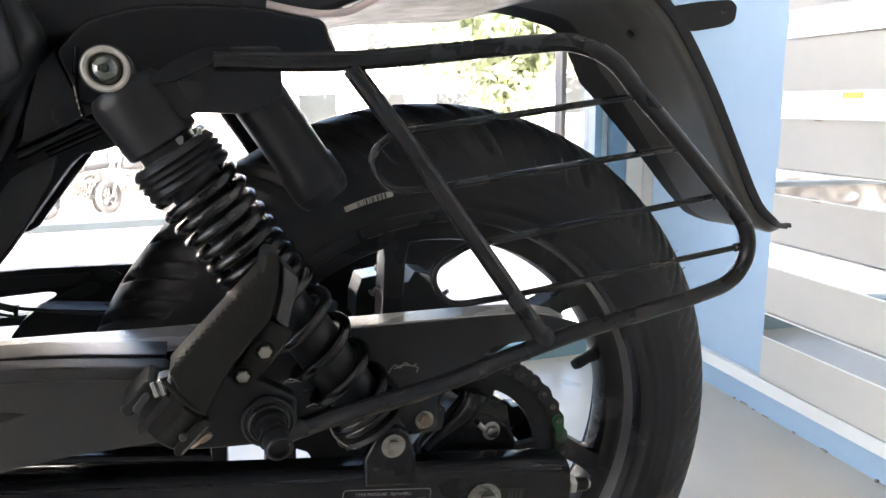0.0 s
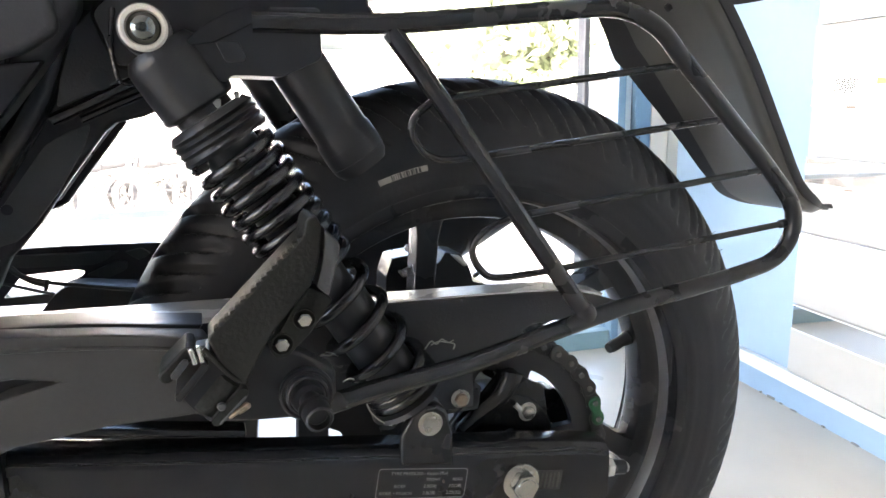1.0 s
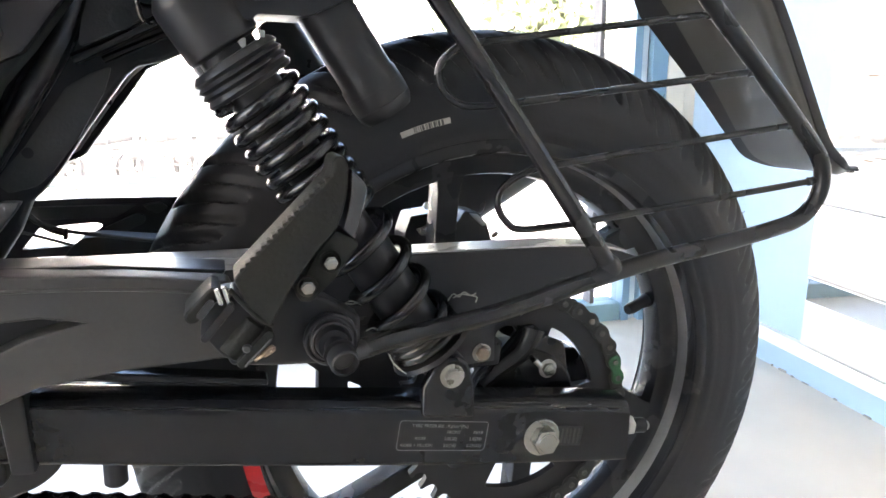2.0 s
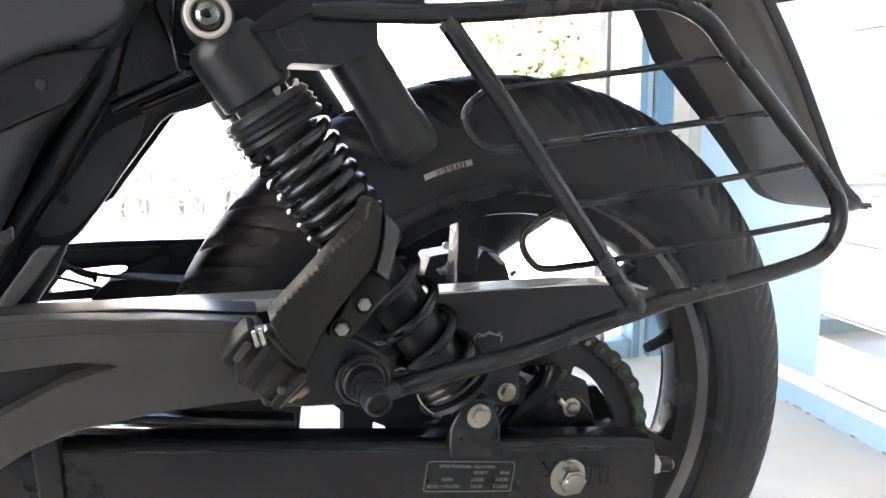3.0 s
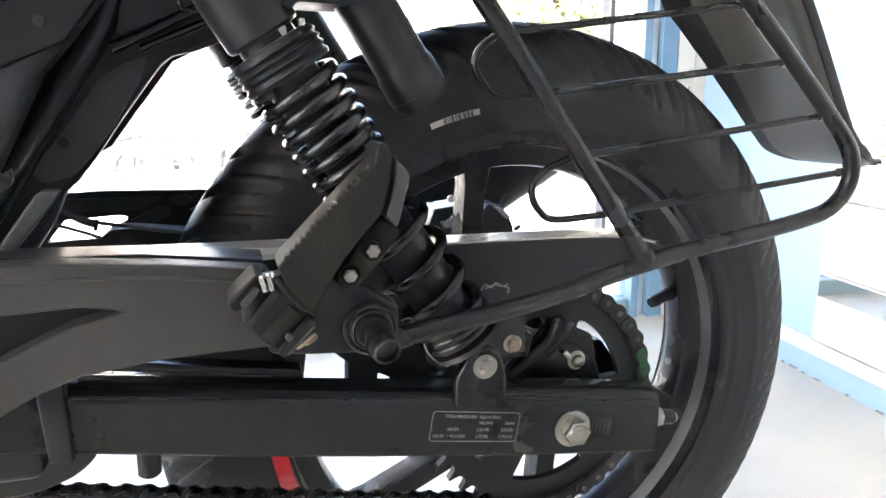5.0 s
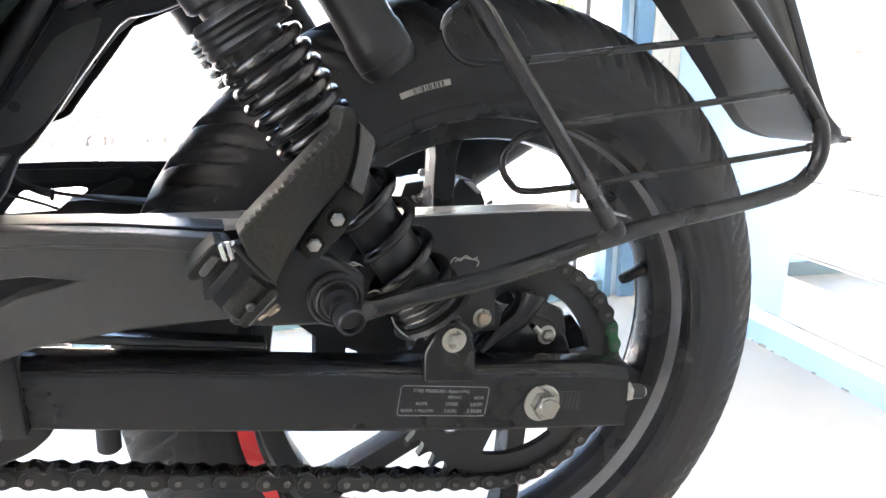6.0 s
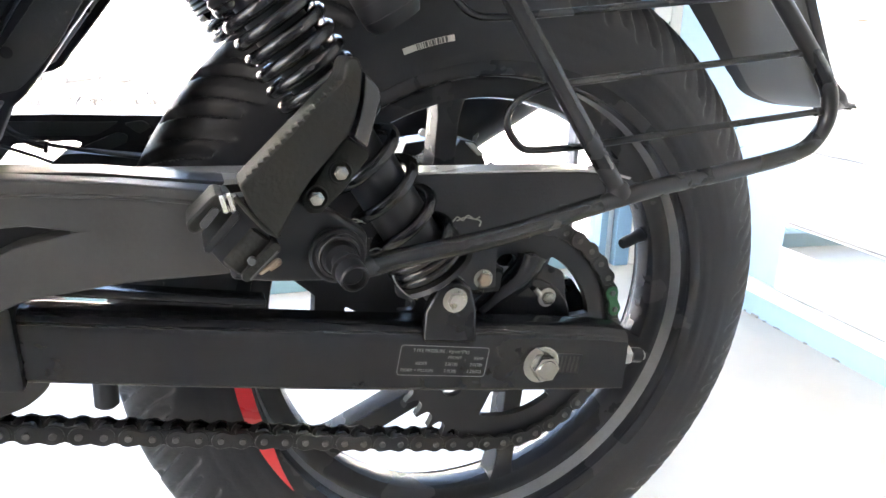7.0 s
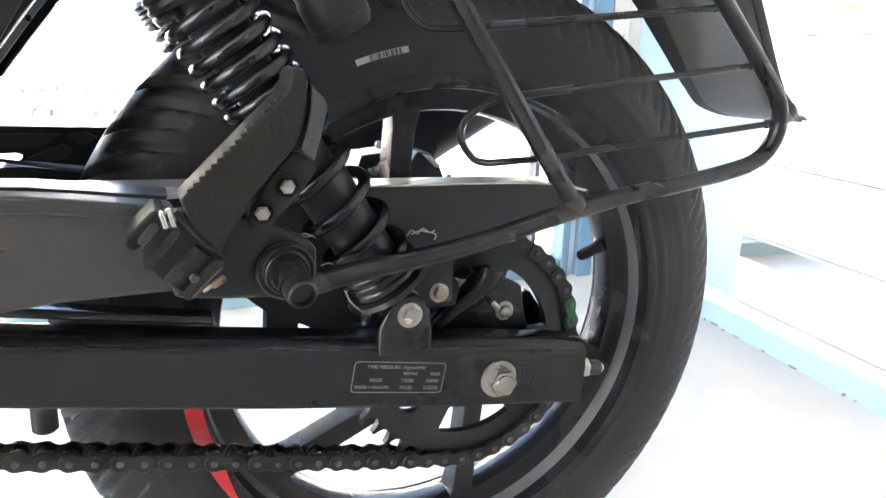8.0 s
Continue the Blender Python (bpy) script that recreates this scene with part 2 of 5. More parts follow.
def lathe(profile, centre, axis, seg=48, a0=0.0, a1=360.0, closed=False):
    """A profile of (radius, distance along the axis) turned about an axis."""
    bm = bmesh.new()
    ax = Vector(axis).normalized()
    u = Vector((1, 0, 0)) if abs(ax.x) < 0.9 else Vector((0, 0, 1))
    u = (u - ax * u.dot(ax)).normalized()
    w = ax.cross(u)
    full = a1 - a0 >= 359.9
    n = seg if full else seg + 1
    rings = []
    for k in range(n):
        a = radians(a0 + (a1 - a0) * k / seg)
        d = u * math.cos(a) + w * math.sin(a)
        rings.append([bm.verts.new(Vector(centre) + ax * h + d * max(r, 1e-5)) for r, h in profile])
    m = len(profile)
    for k in range(seg):
        a, b = rings[k], rings[(k + 1) % n]
        for j in range(m if closed else m - 1):
            bm.faces.new((a[j], a[(j + 1) % m], b[(j + 1) % m], b[j]))
    if not full and closed:
        bm.faces.new(rings[0])
        bm.faces.new(rings[-1][::-1])
    bmesh.ops.remove_doubles(bm, verts=bm.verts[:], dist=2e-5)
    return bm


def slab(p0, p1, half, y0, y1, b=0.0012, seg=2):
    """A flat bar with round ends between two points (x, z), extruded from y0 to y1."""
    (x0, z0), (x1, z1) = p0, p1
    a = math.atan2(z1 - z0, x1 - x0)
    pts = [(x1 + half * math.cos(a + k * math.pi / 6), z1 + half * math.sin(a + k * math.pi / 6)) for k in range(-3, 4)]
    pts += [(x0 - half * math.cos(a + k * math.pi / 6), z0 - half * math.sin(a + k * math.pi / 6)) for k in range(-3, 4)]
    return prism(pts, y0, y1, b, seg)


def rod(p0, p1, r, seg=24, b=0.001):
    """A straight round bar with rounded ends."""
    p0, p1 = Vector(p0), Vector(p1)
    h = (p1 - p0).length
    return lathe([(0, 0), (r - b, 0), (r, b), (r, h - b), (r - b, h), (0, h)], p0, p1 - p0, seg)


def hexagon(p, axis, r, h, b=0.0008):
    p, ax = Vector(p), Vector(axis).normalized()
    bm = lathe([(0, 0), (r, 0), (r, h), (0, h)], p, ax, 6)
    return bevel(bm, b, 2)


def bolt(name, p, r, parent, mat=None, washer=True, axis=(0, -1, 0), label="", h=None):
    """A flanged hexagon bolt whose foot stands at p."""
    ax = Vector(axis).normalized()
    h = h or r * 0.75
    p = Vector(p)
    head = hexagon(p + ax * r * 0.14, ax, r, h)
    dome = lathe([(r * 0.72, 0), (r * 0.66, r * 0.10), (0, r * 0.14)], p + ax * (r * 0.14 + h - 0.0002), ax, 20)
    ob = part(name, join(head, dome), mat or ZINC, parent, label)
    if washer:
        wr = r * 1.38
        part("washer", lathe([(0, 0), (wr * 0.96, 0), (wr, wr * 0.04), (wr, wr * 0.13), (wr * 0.94, wr * 0.17), (0, wr * 0.17)], p, ax, 32), WASHER, ob if parent.parent is None else parent)
    return ob


def helix(p0, p1, R, wire, turns, seg=12, per=26, squash=None):
    """A coil spring round the line from p0 to p1; squash maps 0..1 of the turns to 0..1 of the length."""
    p0, p1 = Vector(p0), Vector(p1)
    ax = (p1 - p0).normalized()
    u = ax.orthogonal().normalized()
    w = ax.cross(u)
    n = int(turns * per)
    path = []
    for i in range(n + 1):
        s = i / n
        a = 2 * math.pi * turns * s
        d = squash(s) if squash else s
        path.append(p0 + (p1 - p0) * d + (u * math.cos(a) + w * math.sin(a)) * R)
    return tube(path, wire, seg)

# ---- the showroom ----
EAST, NORTH = 0.8222, 0.8964      # inner faces of the blue wall and of the glazed front
solid("floor", box(-4.2, EAST + 0.15, -4.2, NORTH + 0.12, FLOOR - 0.25, FLOOR, 0), FLOORING, "pale cement floor with stains", "floor", kind="structure")
solid("wall_east", box(EAST, EAST + 0.15, -4.2, NORTH + 0.12, FLOOR, 2.8, 0), BLUE_WALL, "light blue painted wall", "wall", kind="structure")
# Unseen south wall cuts front light; the unseen west side is opened for light.
solid("wall_south", box(-4.2, EAST, -4.35, -4.2, FLOOR, 2.8, 0), DIM_WALL, "unseen grey wall, added to cut light from the south", "wall", kind="structure")
solid("wall_west", box(-4.35, -4.2, -4.35, NORTH + 0.12, 2.45, 2.8, 0), DIM_WALL, "unseen lintel wall over an opening added for light", "wall", kind="structure")
for y in (-4.25, -1.7):
    solid("pillar", box(-4.35, -4.2, y - 0.1, y + 0.1, FLOOR, 2.45, 0.01), CREAM, "unseen cream pillar in the added west opening", "pillar", kind="structure")
solid("ceiling", box(-4.35, EAST + 0.15, -4.35, NORTH + 0.5, 2.8, 2.95, 0), CEILING, "plain painted ceiling", "ceiling", kind="structure")
solid("baseboard", box(EAST - 0.016, EAST, -4.2, NORTH - 0.05, 0.0445, 0.0725, 0.003), WHITE_TRIM, "white painted ledge low on the wall", "trim", kind="structure")
solid("wall_north", box(-4.2, EAST, NORTH, NORTH + 0.12, 2.35, 2.8, 0), DIM_WALL, "wall over the glazed front", "wall", kind="structure")
solid("pillar", join(box(0.7425, 0.7895, NORTH - 0.004, NORTH + 0.12, FLOOR, 2.35, 0.003), box(0.7915, EAST, NORTH, NORTH + 0.12, FLOOR, 2.35, 0.003)), CREAM, "cream painted grooved pillar beside the window", "pillar", kind="structure")

# chipped plaster along the foot of the blue wall
rng = random.Random(21)
chips = []
y = -1.6
while y < 0.85:
    l = rng.uniform(0.004, 0.022)
    if rng.random() < (0.75 if 0.49 < y < 0.57 else 0.35):
        chips.append(turn(box(-rng.uniform(0.003, 0.007), 0.0, 0.0, l, 0.0, rng.uniform(0.002, 0.006), 0.001, 1), pose(EAST, y, FLOOR, 0, 0, rng.uniform(-6, 6))))
    y += l + rng.uniform(0.002, 0.03)
solid("trim", join(*chips), CHIPS, "chipped grey plaster along the foot of the wall", "trim", kind="structure")

# glazed front: frame members and panes
win = thing("window_1", (0, NORTH, FLOOR), "full-height glazed front in blue metal frames", "window", kind="structure")
for x0, x1, y0, mat, lab in ((0.580, 0.592, 0.02, DIM_WALL, "thin grey stile"), (0.6575, 0.6775, 0.0, BLUE_FRAME, "blue frame post"),
                             (0.6795, 0.6985, 0.012, PALE_FRAME, "pale blue frame strip"), (0.7005, 0.7405, -0.006, BLUE_FRAME, "broad blue frame post"),
                             (-1.60, -1.55, 0.0, BLUE_FRAME, "blue frame post"), (-4.2, -4.15, 0.0, BLUE_FRAME, "blue frame post")):
    part("window_frame", box(x0, x1, NORTH + y0, NORTH + 0.06, FLOOR, 2.35, 0.002), mat, win, lab)
part("window_sill", box(-4.15, 0.6555, NORTH + 0.005, NORTH + 0.07, FLOOR, 0.038, 0.003), TEAL, win, "teal bottom rail")
part("window_frame", box(-1.548, 0.578, NORTH + 0.012, NORTH + 0.045, 0.383, 0.398, 0.002), PALE_FRAME, win, "pale blue transom bar")
part("window_frame", box(-4.148, -1.602, NORTH + 0.012, NORTH + 0.045, 0.383, 0.398, 0.002), PALE_FRAME, win, "pale blue transom bar")
for x0, x1 in ((-1.548, 0.578), (-4.148, -1.602)):
    for z0, z1 in ((0.040, 0.381), (0.400, 2.348)):
        pane = part("pane", box(x0, x1, NORTH + 0.026, NORTH + 0.030, z0, z1, 0), GLASS, win)
        pane.visible_shadow = False
pane = part("pane", box(0.594, 0.6555, NORTH + 0.026, NORTH + 0.030, 0.040, 2.348, 0), GLASS, win)
pane.visible_shadow = False

# board rack against the blue wall
rack = thing("display_rack", (EAST, 0.46, FLOOR), "off-white boards with silvered strips on the blue wall", "rack")
part("board_back", box(EAST - 0.004, EAST - 0.0005, -2.4, 0.455, 0.085, 2.0, 0), WHITE_BOARD, rack)
rng = random.Random(5)
STRIP0, PITCH_Z, STRIP_H = 0.1662, 0.1385, 0.0480
for k in range(13):
    z0 = STRIP0 + PITCH_Z * k                     # foot of the silvered strip
    zb = 0.0770 if k == 0 else z0 - PITCH_Z + STRIP_H + 0.0003
    part("board", box(EAST - 0.020, EAST - 0.005, -2.4, 0.4700 + rng.uniform(-0.003, 0.003), zb, z0 - 0.0003, 0.0010), WHITE_BOARD, rack)
    strip = part("strip", box(EAST - 0.028, EAST - 0.005, -2.4, 0.4590 + rng.uniform(-0.002, 0.002), z0, z0 + STRIP_H, 0.0006), MIRROR_STRIP, rack, "silvered plastic strip")
    part("lip", box(EAST - 0.0295, EAST - 0.0279, -2.4, 0.4600, z0 - 0.0004, z0 + 0.0022, 0.0004), WHITE_TRIM, strip)
    part("lip", box(EAST - 0.0295, EAST - 0.0279, -2.4, 0.4600, z0 + STRIP_H - 0.0022, z0 + STRIP_H + 0.0004, 0.0004), WHITE_TRIM, strip)

rng = random.Random(9)
for k in range(30):
    y = rng.uniform(-0.5, 0.45)
    row = rng.randrange(0, 9)
    z = STRIP0 + PITCH_Z * row - rng.choice((0.0015, PITCH_Z - STRIP_H - 0.003))
    l, hgt = rng.uniform(0.004, 0.022), rng.uniform(0.0008, 0.0028)
    part("edge_wear", box(EAST - 0.0206, EAST - 0.0196, y, y + l, z - hgt, z + hgt * 0.3, 0.0003, 1), EDGE_WEAR, rack, "brown worn patch on a board edge")
part("sticker", box(EAST - 0.0288, EAST - 0.0282, 0.289, 0.328, 0.6155, 0.6265, 0.0001, 1), YELLOW, rack, "small yellow sticker")

# ---- outside ----
GROUND = -1.10
solid("ground", box(-400, 400, -400, 600, GROUND - 0.5, GROUND, 0), CONCRETE, "pale concrete forecourt and street", "ground", kind="structure")
solid("road", box(-400, 400, 15.0, 22.0, GROUND + 0.004, GROUND + 0.02, 0), TARMAC, "grey asphalt street", "road", kind="structure")


def building(x0, x1, y0, y1, h, floors, bays, label):
    b = thing("building", ((x0 + x1) / 2, y0, GROUND), label, "building")
    part("wall", box(x0, x1, y0, y1, GROUND, GROUND + h, 0.05), FACADE, b)
    part("roof", box(x0 - 0.3, x1 + 0.3, y0 - 0.3, y1, GROUND + h + 0.002, GROUND + h + 0.35, 0.04), FACADE, b)
    fh, bw = h / floors, (x1 - x0) / bays
    for f in range(floors):
        for k in range(bays):
            cx, z = x0 + bw * (k + 0.5), GROUND + fh * f + fh * 0.32
            w = part("window", box(cx - bw * 0.3, cx + bw * 0.3, y0 - 0.06, y0 - 0.002, z, z + fh * 0.48, 0.02), FACADE, b)
            part("pane", box(cx - bw * 0.26, cx + bw * 0.26, y0 - 0.075, y0 - 0.062, z + 0.08, z + fh * 0.44, 0), WINDOW_DARK, w)
    return b


building(-14, 9.5, 26, 36, 8.0, 3, 9, "pale rendered street building with rows of windows")
building(-44, -16, 26, 36, 4.4, 1, 8, "low shop building with wide dark windows")
building(11, 30, 24, 34, 7.0, 2, 6, "low pale building across the street")


def tree(x, y, h, crown, seed, label):
    r = random.Random(seed)
    t = thing("tree", (x, y, GROUND), label, "tree", group="street trees")
    base = Vector((x, y, GROUND))
    bms = [tube(smooth_path([base, base + Vector((0.05, 0, h * 0.3)), base + Vector((-0.04, 0.1, h * 0.62))], 4), 0.1, 8, radii=[0.14 - 0.01 * i for i in range(9)])]
    tips = []
    for k in range(7):
        a = k * 0.9 + r.uniform(-0.3, 0.3)
        s = base + Vector((0, 0, h * r.uniform(0.38, 0.6)))
        e = s + Vector((math.cos(a) * crown * 0.7, math.sin(a) * crown * 0.7, h * r.uniform(0.15, 0.4)))
        tips.append(e)
        bms.append(tube(smooth_path([s, (s + e) / 2 + Vector((0, 0, 0.12)), e], 3), 0.04, 6, radii=[0.05, 0.045, 0.04, 0.033, 0.028, 0.02, 0.012]))
    part("trunk", join(*bms), BARK, t)
    verts, faces = [], []
    for k in range(5200):
        c = tips[k % 7] if r.random() < 0.7 else base + Vector((0, 0, h * r.uniform(0.45, 0.8)))
        d = Vector((r.gauss(0, 1), r.gauss(0, 1), r.gauss(0, 0.75)))
        p = c + d * crown * 0.27
        u = Vector((r.gauss(0, 1), r.gauss(0, 1), r.gauss(0, 1))).normalized()
        w = u.orthogonal().normalized()
        s = r.uniform(0.08, 0.17)
        n = len(verts)
        verts += [p - u * s, p + w * s * 0.5, p + u * s, p - w * s * 0.5]
        faces.append((n, n + 1, n + 2, n + 3))
    me = bpy.data.meshes.new("crown")
    me.from_pydata([tuple(v) for v in verts], [], faces)
    me.materials.append(LEAF)
    ob = new("crown", me)
    ob.parent, ob.location = t, -t.location
    return t


tree(4.25, 10.5, 3.6, 1.25, 3, "leafy green street tree")
tree(4.9, 14.2, 4.9, 1.7, 4, "taller leafy street tree")
post = thing("utility_pole", (5.75, 15.0, GROUND), "grey concrete utility pole by the street", "pole")
part("pole", tube([(5.75, 15.0, GROUND), (5.75, 15.0, GROUND + 4), (5.75, 15.0, GROUND + 8)], 0.1, 12, radii=[0.14, 0.12, 0.10]), CONCRETE, post)


def parked_motorcycle(x, y, yaw, seed):
    """A small motorcycle seen far off, on its stand."""
    b = tagged(new("parked_motorcycle"), "dark motorcycle parked in a row outside", "motorcycle", "parked motorcycles")
    for cx in (-0.64, 0.64):
        w = part("wheel", lathe([(0.21 + 0.07 * math.cos(a) * 0.9, 0.05 * math.sin(a)) for a in (2 * math.pi * i / 10 for i in range(10))], (cx, 0, 0.29), (0, 1, 0), 24, closed=True), WASHED_BLACK, b)
        part("rim", join(*[rod((cx, 0, 0.29), (cx + 0.2 * math.cos(a), 0, 0.29 + 0.2 * math.sin(a)), 0.015, 6) for a in (0.3, 1.55, 2.8, 4.1, 5.3)]), ALLOY, w)
    part("engine", box(-0.22, 0.18, -0.14, 0.14, 0.28, 0.58, 0.05), ALLOY, b)
    part("tank", turn(box(-0.27, 0.16, -0.15, 0.15, -0.1, 0.12, 0.07, 3), pose(-0.08, 0, 0.80, 0, 4, 0)), WASHED_PAINT, b)
    part("seat", turn(box(-0.38, 0.38, -0.12, 0.12, -0.05, 0.05, 0.03), pose(0.42, 0, 0.80, 0, -5, 0)), WASHED_BLACK, b)
    part("fork", join(rod((-0.64, -0.08, 0.29), (-0.40, -0.08, 0.95), 0.02, 8), rod((-0.64, 0.08, 0.29), (-0.40, 0.08, 0.95), 0.02, 8)), ALLOY, b)
    part("handlebar", tube(smooth_path([(-0.28, -0.36, 1.02), (-0.38, -0.15, 0.98), (-0.38, 0.15, 0.98), (-0.28, 0.36, 1.02)], 4), 0.014, 8), WASHED_BLACK, b)
    part("headlamp", lathe([(0, -0.06), (0.06, -0.05), (0.09, 0.0), (0.085, 0.03), (0, 0.04)], (-0.48, 0, 0.88), (-1, 0, 0.1), 16), ALLOY, b)
    part("swingarm", join(rod((-0.05, -0.1, 0.35), (0.64, -0.1, 0.29), 0.025, 8), rod((0.5, -0.12, 0.33), (0.38, -0.12, 0.72), 0.035, 8)), WASHED_BLACK, b)
    b.location, b.rotation_euler = (x, y, GROUND), (0, radians(4), radians(yaw))
    return b


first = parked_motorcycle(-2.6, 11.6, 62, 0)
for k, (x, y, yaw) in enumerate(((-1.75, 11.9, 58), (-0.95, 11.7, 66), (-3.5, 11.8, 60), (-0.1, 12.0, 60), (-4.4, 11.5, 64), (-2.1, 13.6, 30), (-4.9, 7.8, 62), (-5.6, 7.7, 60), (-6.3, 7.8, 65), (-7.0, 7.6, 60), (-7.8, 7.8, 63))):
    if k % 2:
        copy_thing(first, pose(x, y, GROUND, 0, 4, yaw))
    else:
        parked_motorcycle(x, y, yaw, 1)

# ---- the motorcycle ----
bike = thing("motorcycle", (0, 0, BASE), "black motorcycle with a tubular saree guard on the showroom floor", "motorcycle")
LEFT = (0, -1, 0)

# rear wheel
near_half = [(0.2265, 0.0455), (0.2240, 0.0486), (0.2175, 0.0488), (0.2135, 0.0470), (0.2114, 0.0400), (0.2105, 0.0204), (0.2088, 0.0188), (0.2064, 0.0182), (0.2046, 0.0176), (0.2000, 0.0172), (0.1945, 0.0168), (0.1926, 0.0160), (0.1914, 0.0125), (0.1906, 0.0040), (0.1904, -0.003)]
far_half = [(0.1920, -0.010), (0.1965, -0.018), (0.2054, -0.026), (0.2105, -0.031), (0.2114, -0.0400), (0.2175, -0.0488), (0.2240, -0.0486), (0.2265, -0.0455)]
rim_profile = near_half + far_half + [(0.2210, -0.040), (0.2150, -0.020), (0.2140, 0.0), (0.2150, 0.020), (0.2210, 0.040)]
wheel = part("rear_wheel", lathe(rim_profile, (0, 0, AX), LEFT, 144, closed=True), RIM_PAINT, bike, "black alloy rear wheel rim")

part("rim_band", lathe([(0.2100, 0.0212), (0.2109, 0.0355), (0.2115, 0.0355), (0.2106, 0.0212)], (0, 0, AX), LEFT, 144, closed=True), RIM_BAND, wheel, "machined grey band in the rim")


def tyre_mesh():
    """Tyre with slanted tread grooves cut into the crown."""
    N, per, M = 50, 18, 96
    verts, faces = [], []
    for i in range(N * per):
        th = 2 * math.pi * i / (N * per)
        for j in range(M + 1):
            ph = -118 + 236 * j / M
            a = abs(ph)
            c, s = math.cos(radians(ph)), math.sin(radians(ph))
            r = 0.2480 + 0.0670 * (abs(c) ** 0.84 * (1 if c > 0 else -1))
            y = 0.0505 * s
            side = 0.5 if ph > 0 else 0.0
            u = (i / per + side + 1.15 * (a / 70.0) ** 1.2) % 1.0
            v = (i / per + side + 0.5 + 1.05 * (a / 70.0) ** 1.2) % 1.0
            d = 0.0
            if 5 < a < 70:
                d = max(d, 0.0062 * max(0.0, 1 - (abs(u - 0.5) / 0.125) ** 6) * min(1.0, (a - 5) / 6, (70 - a) / 6))
            if 26 < a < 76:
                d = max(d, 0.0048 * max(0.0, 1 - (abs(v - 0.5) / 0.095) ** 6) * min(1.0, (a - 26) / 6, (76 - a) / 6))
            if 84 < a < 87 or 100 < a < 102:
                r, y = r, y + math.copysign(0.0007, s)
            r -= d
            verts.append((r * math.cos(th), y, AX + r * math.sin(th)))
    W = M + 1
    tot = N * per
    for i in range(tot):
        for j in range(M):
            a, b = i * W + j, ((i + 1) % tot) * W + j
            faces.append((a, b, b + 1, a + 1))
    me = bpy.data.meshes.new("tyre")
    me.from_pydata(verts, [], faces)
    me.materials.append(RUBBER)
    me.shade_smooth()
    me.set_sharp_from_angle(angle=radians(50))
    return me


tyre = tagged(new("tyre", tyre_mesh()), "black tubeless tyre with slanted grooves and barcode sticker")
tyre.parent = wheel

for k in range(6):
    a = 86.5 + 60 * k                            # each spoke runs past the hub's side, not through its middle
    m = Matrix.Translation((0, 0, AX)) @ Matrix.Rotation(radians(-a), 4, "Y")
    bm = prism([(0.000, 0.036), (0.100, 0.0402), (0.172, 0.0395), (0.186, 0.0370), (0.1975, 0.0310), (0.1975, 0.0660), (0.186, 0.0620), (0.172, 0.0600), (0.100, 0.0598), (0.000, 0.062)], -0.0162, 0.012, 0.0022, 2)
    part("spoke", turn(bm, m), RIM_PAINT, wheel)
part("hub", lathe([(0, 0.078), (0.044, 0.078), (0.048, 0.076), (0.050, 0.072), (0.052, 0.052), (0.048, 0.042), (0.042, 0.0), (0.046, -0.050), (0.058, -0.062), (0.058, -0.080), (0, -0.084)], (0, 0, AX), LEFT, 64), BLACK_SATIN, wheel)
part("brake_disc", lathe([(0.060, -0.086), (0.092, -0.086), (0.092, -0.090), (0.060, -0.090)], (0, 0, AX), LEFT, 72, closed=True), ALLOY, wheel, "steel brake disc")
part("valve_stem", tube(smooth_path([(0.190, 0.000, 0.3650), (0.174, -0.004, 0.3610), (0.155, -0.009, 0.3562)], 4), 0.0045, 12, radii=[0.0095, 0.0090, 0.0080, 0.0070, 0.0062, 0.0060, 0.0062, 0.0062, 0.0050]), RUBBER, wheel, "black rubber tyre valve")


def arc_strip(r0, r1, h, a0, a1, thick=0.0008, taper=0.0, seg=40):
    """A thin strip on the wheel's left face, from angle a0 to a1."""
    bm = bmesh.new()
    rows = []
    for k in range(seg + 1):
        s = k / seg
        a = radians(a0 + (a1 - a0) * s)
        e = r0 + (r1 - r0) * max(0.0, (s - 1 + taper) / taper if taper else 0) * 0.96
        rows.append([bm.verts.new((r * math.cos(a), -hh, AX + r * math.sin(a))) for r, hh in ((e, h), (r1, h), (r1, h + thick), (e, h + thick))])
    for p, q in zip(rows, rows[1:]):
        for j in range(4):
            bm.faces.new((p[j], p[(j + 1) % 4], q[(j + 1) % 4], q[j]))
    bm.faces.new(rows[0])
    bm.faces.new(rows[-1][::-1])
    return bm


part("rim_tape", arc_strip(0.2135, 0.2262, 0.0494, 177, 218, taper=0.35), RED, wheel, "red rim tape")
sticker = part("tyre_sticker", arc_strip(0.2424, 0.2471, 0.0506, 102.0, 112.0, 0.0006), STICKER, wheel, "pale barcode sticker on the tyre")
rng = random.Random(11)
a = 103.4
bars = []
while a < 109.6:
    w = rng.choice((0.10, 0.16, 0.28, 0.42))
    bars.append(arc_strip(0.2427, 0.2468, 0.05125, a, a + w, 0.0003, seg=3))
    a += w + rng.choice((0.12, 0.2, 0.3))
part("barcode", join(*bars), STICKER_INK, wheel, "dark barcode bars")

